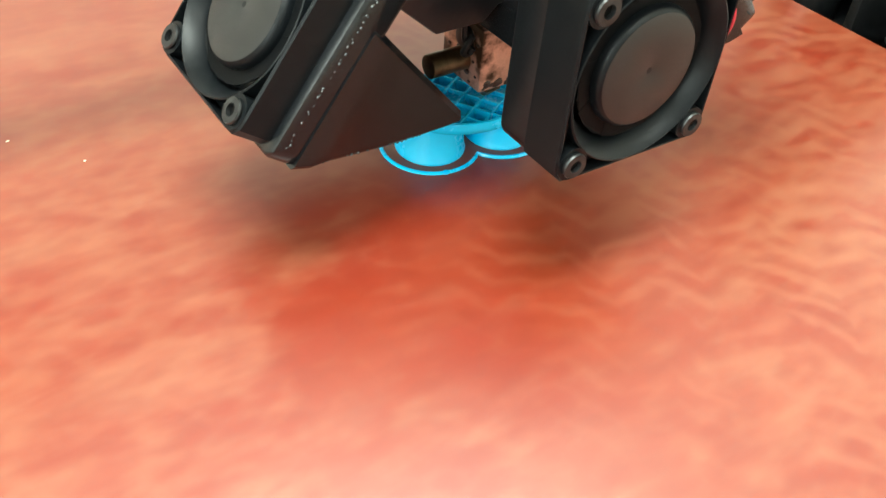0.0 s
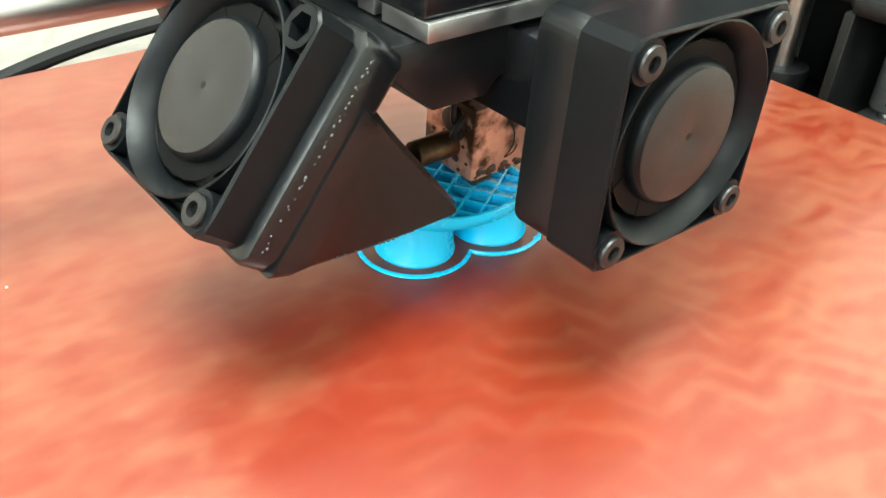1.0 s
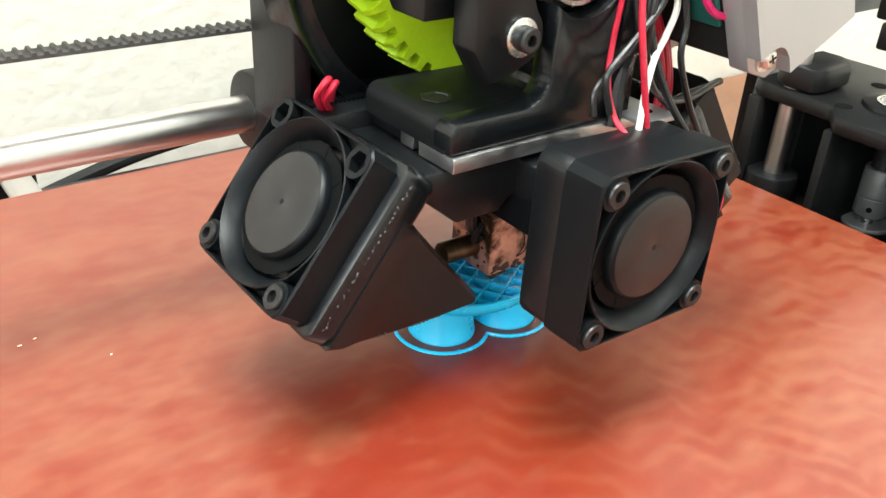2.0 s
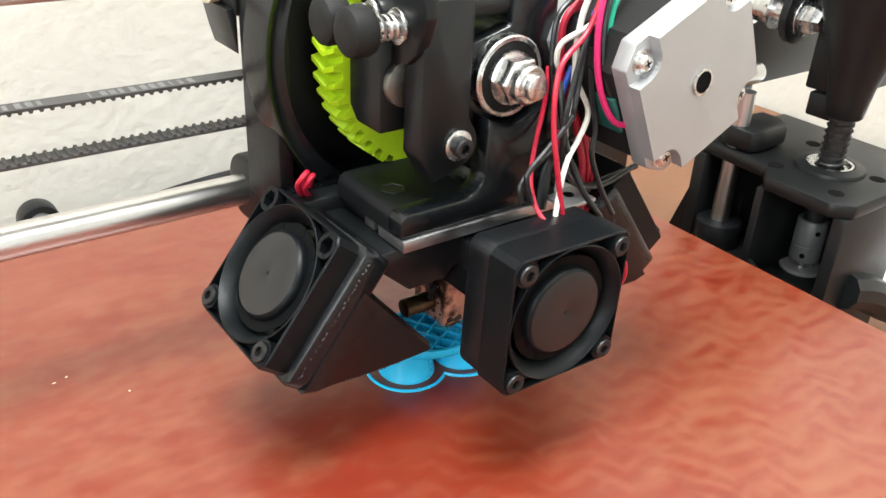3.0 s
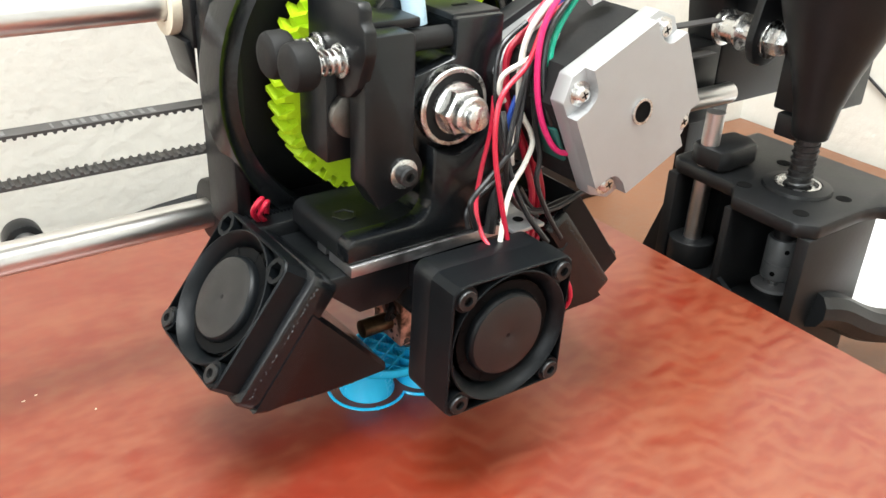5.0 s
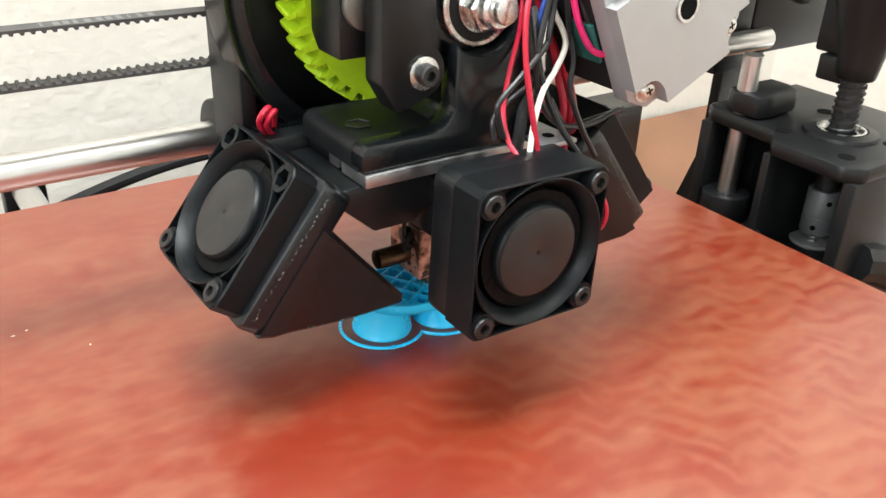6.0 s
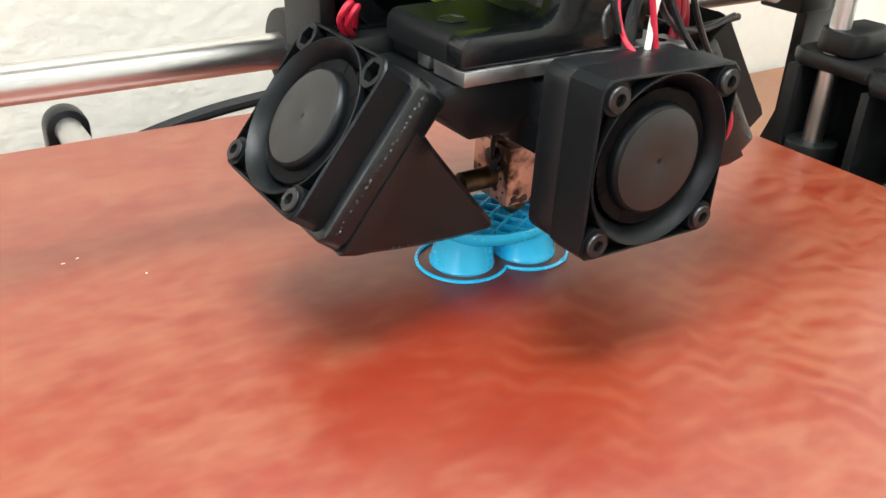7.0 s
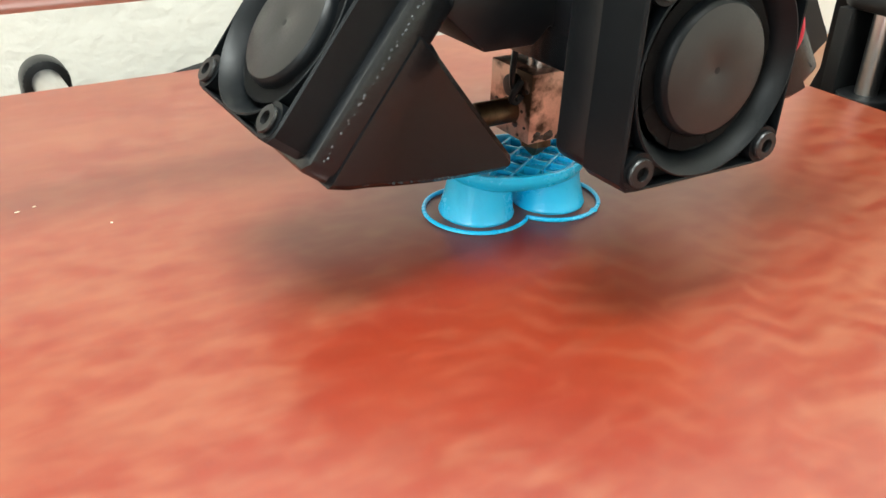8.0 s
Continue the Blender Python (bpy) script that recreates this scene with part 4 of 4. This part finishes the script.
wire("black", 0.0009, [(0.0195, -0.0325, 0.0600), (0.0225, -0.0338, 0.0565), (0.0236, -0.0340, 0.0530), (0.0226, -0.0335, 0.0495), (0.0196, -0.0320, 0.0475)])
wire("black", 0.0010, [(0.0215, -0.0150, 0.1160), (0.0185, -0.0165, 0.1070), (0.0151, -0.0190, 0.0975), (0.0141, -0.0192, 0.0939), (0.0066, -0.0194, 0.0871), (0.0008, -0.0196, 0.0822), (0.0001, -0.0198, 0.0791), (0.0023, -0.0200, 0.0727)])
wire("black", 0.0010, [(0.0205, -0.0150, 0.1130), (0.0160, -0.0170, 0.1040), (0.0122, -0.0190, 0.0933), (0.0142, -0.0180, 0.0813), (0.0232, -0.0160, 0.0717), (0.0365, -0.0140, 0.0683), (0.0499, -0.0120, 0.0700)])
wire("black", 0.0010, [(0.0215, -0.0160, 0.1110), (0.0222, -0.0175, 0.1000), (0.0240, -0.0190, 0.0893), (0.0232, -0.0197, 0.0819), (0.0282, -0.0203, 0.0710), (0.0338, -0.0210, 0.0622)])
world_part("zip_tie", rod((0.0405, -0.014, 0.1305), (0.0460, -0.016, 0.1335), 0.0030, seg=8), PAPER, loom, "white cable tie")

# ---- tower on the right: lower bracket, screw, rods ----
LX, LY = 0.2030, 0.0120
SHIFT = 0.0085
tower = thing("tower_bracket", pose(0.205, 0.02, TABLE_Z), "black printed motor bracket with bearing and bolt holes", "bracket")
TP = [(0.1760, -0.0180), (0.1690, -0.0110), (0.1695, 0.0210), (0.1805, 0.0290), (0.1815, 0.0620), (0.1860, 0.0680), (0.2500, 0.0680), (0.2500, -0.0060), (0.3000, -0.0420), (0.2950, -0.0560), (0.2300, -0.0330), (0.2180, -0.0200), (0.2080, -0.0180)]
world_part("top_plate", prism(TP, "z", 0.0190, 0.0260, 0.0019), TOWERBLACK, tower, "matte top plate")
world_part("rod_boss", prism([(0.1825, 0.0400), (0.1890, 0.0380), (0.2090, 0.0390), (0.2140, 0.0460), (0.2140, 0.0580), (0.1860, 0.0590), (0.1820, 0.0530)], "z", 0.0262, 0.0365, 0.0022), TOWERBLACK, tower)
world_part("bearing_ring", lathe([(0.0155, 0.0262), (0.0150, 0.0276), (0.0108, 0.0284), (0.0102, 0.0272), (0.0102, 0.0262)], 48, Matrix.Translation((LX, LY, 0)), loop=True), TOWERBLACK, tower)
world_part("bearing", lathe([(0.0101, 0.0264), (0.0101, 0.0284), (0.0090, 0.0284), (0.0090, 0.0268), (0.0064, 0.0268), (0.0064, 0.0264)], 40, Matrix.Translation((LX, LY, 0)), loop=True), ZINC, tower, "steel bearing race")
for x, y in ((0.1840, 0.0260), (0.1800, -0.0060), (0.2100, -0.0070), (0.2230, 0.0330)):
    world_part("bolt_hole", rod((x, y, 0.0255), (x, y, 0.02615), 0.0034, seg=24), SOCKET, tower)
world_part("front_wall", prism([(0.1720, 0.0195), (0.1720, -0.0500), (0.2230, -0.0500), (0.2230, 0.0195)], "y", -0.0175, -0.0115, 0.0008), TOWERBLACK, tower)
world_part("divider", box(0.1700, 0.2178, 0.0205, 0.0245, -0.0500, 0.0195, 0.0008), TOWERBLACK, tower)
world_part("rear_wall", box(0.1800, 0.2230, 0.0600, 0.0660, -0.0500, 0.0195, 0.0008), TOWERBLACK, tower)
world_part("outer_wall", box(0.2180, 0.2230, -0.0114, 0.0599, -0.0500, 0.0195), TOWERBLACK, tower)
world_part("motor_shelf", box(0.1690, 0.2178, -0.0114, 0.0598, -0.0330, -0.0250, 0.001), TOWERBLACK, tower)
world_part("base", box(0.1700, 0.2230, -0.0180, 0.0680, TABLE_Z, -0.0502, 0.0010), TOWERBLACK, tower)
world_part("shelf_brace", prism([(0.0200, -0.0250), (0.0200, -0.0150), (0.0020, -0.0250)], "x", 0.1690, 0.1720), TOWERBLACK, tower)
world_part("rod_foot", rod((0.1880, 0.0510, -0.0250), (0.1880, 0.0510, -0.0120), 0.0110, seg=24, bevel=0.001), TOWERBLACK, tower)
world_part("front_arm", sweep([(0.1880, -0.0170, -0.018), (0.2020, -0.0200, -0.022), (0.2300, -0.0260, -0.036), (0.2800, -0.0340, -0.048)], 0.0085, 10), TOWERBLACK, tower, "curved black arm")
world_part("foot_gusset", prism([(0.0660, TABLE_Z), (0.0660, 0.0020), (0.0900, TABLE_Z)], "x", 0.1810, 0.1900), TOWERBLACK, tower)
zrod = part("vertical_rod", rod((0, 0, -0.0245), (0, 0, 0.0520), 0.0043, seg=32), STEEL)
zrod.matrix_basis = pose(0.1880, 0.0510, 0)
tagged(zrod, "polished vertical guide rod through the bracket", "guide rod")
screw = thing("lead_screw", pose(LX, LY, -0.022), "dark threaded lead screw with grey shaft coupling", "lead screw")
part("shaft", rod((0, 0, 0.018), (0, 0, 0.32), 0.0050, seg=24), SCREW, screw)
helix = [(0.0052 * math.cos(i * 0.6), 0.0052 * math.sin(i * 0.6), 0.049 + i * 0.00028) for i in range(200)]
part("thread", sweep(helix, 0.0007, 5, curved=False), SCREW, screw, "coarse screw thread")
COUP = mat("grey_coupling", (0.16, 0.165, 0.165), 0.5, 0.3)
part("coupling", lathe([(0.0030, 0.0020), (0.0064, 0.0020), (0.0070, 0.0028), (0.0070, 0.0100), (0.0066, 0.0105), (0.0070, 0.0110), (0.0070, 0.0220), (0.0065, 0.0228), (0.0030, 0.0228)], 32), COUP, screw, "grey shaft coupling")
part("motor_shaft", rod((0, 0, -0.006), (0, 0, 0.0022), 0.0025, seg=16), ZINC, screw)
for z, a in ((0.006, 200), (0.018, 235)):
    part("grub_screw", rod((0.0066 * math.cos(radians(a)), 0.0066 * math.sin(radians(a)), z), (0.00715 * math.cos(radians(a)), 0.00715 * math.sin(radians(a)), z), 0.0012, seg=12), SOCKET, screw)
zm = thing("vertical_motor", pose(LX, LY, -0.0702), "stepper motor with pale round pilot below the bracket shelf", "motor")
part("body", box(-0.0211, 0.0211, -0.0211, 0.0140, 0.0004, 0.0368, 0.002), RUBBER, zm)
part("pilot_ring", lathe([(0.0100, 0.0452), (0.0100, 0.0462), (0.0095, 0.0466), (0.0045, 0.0466), (0.0042, 0.0460)], 40), CAST, zm, "pale metal pilot ring")
upright = part("frame_upright", box(0.0, 0.030, 0.0, 0.006, 0, 0.36, 0.001), BLACK)
upright.matrix_basis = pose(0.2190, 0.0885, TABLE_Z)
tagged(upright, "black upright frame bar behind the guide rod", "frame bar")

# ---- gantry end block ----
end = thing("gantry_end", pose(0.205, 0.04, 0.045), "black printed gantry end with belt pulley and screw cone", "gantry end")
world_part("end_block", prism([(0.2150, 0.0420), (0.3000, 0.0420), (0.3000, 0.1500), (0.1960, 0.1500), (0.1960, 0.1050), (0.2100, 0.0960), (0.2150, 0.0700)], "y", 0.0742, 0.0960, 0.0012), TOWERBLACK, end)
world_part("rod_clamp", box(0.1930, 0.2149, 0.0744, 0.0958, 0.0360, 0.0750, 0.001), TOWERBLACK, end)
world_part("side_block", box(0.2060, 0.2480, 0.0160, 0.0350, 0.0560, 0.1500, 0.0012), TOWERBLACK, end)
world_part("lug", box(0.2040, 0.2200, 0.0185, 0.0308, 0.0450, 0.0558, 0.0012), TOWERBLACK, end)
world_part("screw_cone", lathe([(0.0055, 0.0500), (0.0074, 0.0500), (0.0079, 0.0506), (0.0088, 0.0570), (0.0098, 0.0640), (0.0140, 0.0790), (0.0220, 0.1010), (0.0300, 0.1270), (0.0330, 0.1500)], 40, Matrix.Translation((LX, LY, 0))), TOWERBLACK, end, "flared black nut housing")
PZC = (BZ0 + BZ1) / 2
PX = 0.2050
PZC += 0.0015
PM = Matrix.Translation((PX, 0, PZC)) @ Matrix.Rotation(radians(90), 4, "X")
world_part("pulley", lathe([(0.0030, -0.0685), (0.0085, -0.0685), (0.0085, -0.0670), (0.0066, -0.0665), (0.0066, -0.0580), (0.0085, -0.0575), (0.0085, -0.0560), (0.0030, -0.0560)], 36, PM), ZINC, end, "bright steel belt pulley")
world_part("pulley_plate", prism([(PX + 0.0125 * math.cos(radians(a)), PZC + 0.0125 * math.sin(radians(a))) for a in range(-200, 21, 20)] + [(PX + 0.0180, PZC + 0.0300), (PX + 0.0180, PZC + 0.0640), (PX - 0.0030, PZC + 0.0640), (PX - 0.0060, PZC + 0.0300)], "y", 0.0430, 0.0470, 0.0008), TOWERBLACK, end, "black hook-shaped pulley arm")
world_part("pulley_spacer", rod((PX, 0.0470, PZC), (PX, 0.0560, PZC), 0.0050, seg=24), ZINC, end)
world_part("pulley_washer", rod((PX, 0.0412, PZC), (PX, 0.0428, PZC), 0.0086, seg=32, bevel=0.0002), ZINC, end)
world_part("pulley_nut", lathe([(0.0062, -0.0410), (0.0066, -0.0405), (0.0066, -0.0360), (0.0053, -0.0345), (0.0048, -0.0325), (0.0034, -0.0322)], 6, PM), ZINC, end, "zinc lock nut")
world_part("end_web", box(0.2200, 0.2480, 0.0351, 0.0741, 0.0900, 0.1500, 0.001), TOWERBLACK, end)
world_part("web_screw", rod((0.2175, 0.0145, 0.0640), (0.2175, 0.0160, 0.0640), 0.0013, seg=12), ZINC, end)
lead = part("wall_cable", sweep([(0.5232, 0.172, 0.006), (0.5232, 0.159, -0.004), (0.5232, 0.146, -0.012), (0.5232, 0.132, -0.020), (0.5232, 0.112, -0.030), (0.5225, 0.094, -0.048), (0.5180, 0.080, -0.0686), (0.4900, 0.066, -0.0686)], 0.0012, 8), WIRES["black"])
tagged(lead, "thin dark cable hanging against the side wall", "cable")
case = part("paper_sheet", box(-0.11, 0.11, -0.16, 0.0, 0, 0.0008), PAPER, smooth=False)
case.matrix_basis = pose(0.390, 0.080, TABLE_Z + 0.0002, 0, 0, 8)
tagged(case, "white paper sheet lying flat on the table", "paper")
for ob in (tower, zrod, screw, zm, upright, end, case):
    ob.matrix_basis = Matrix.Translation((SHIFT, 0, 0)) @ ob.matrix_basis
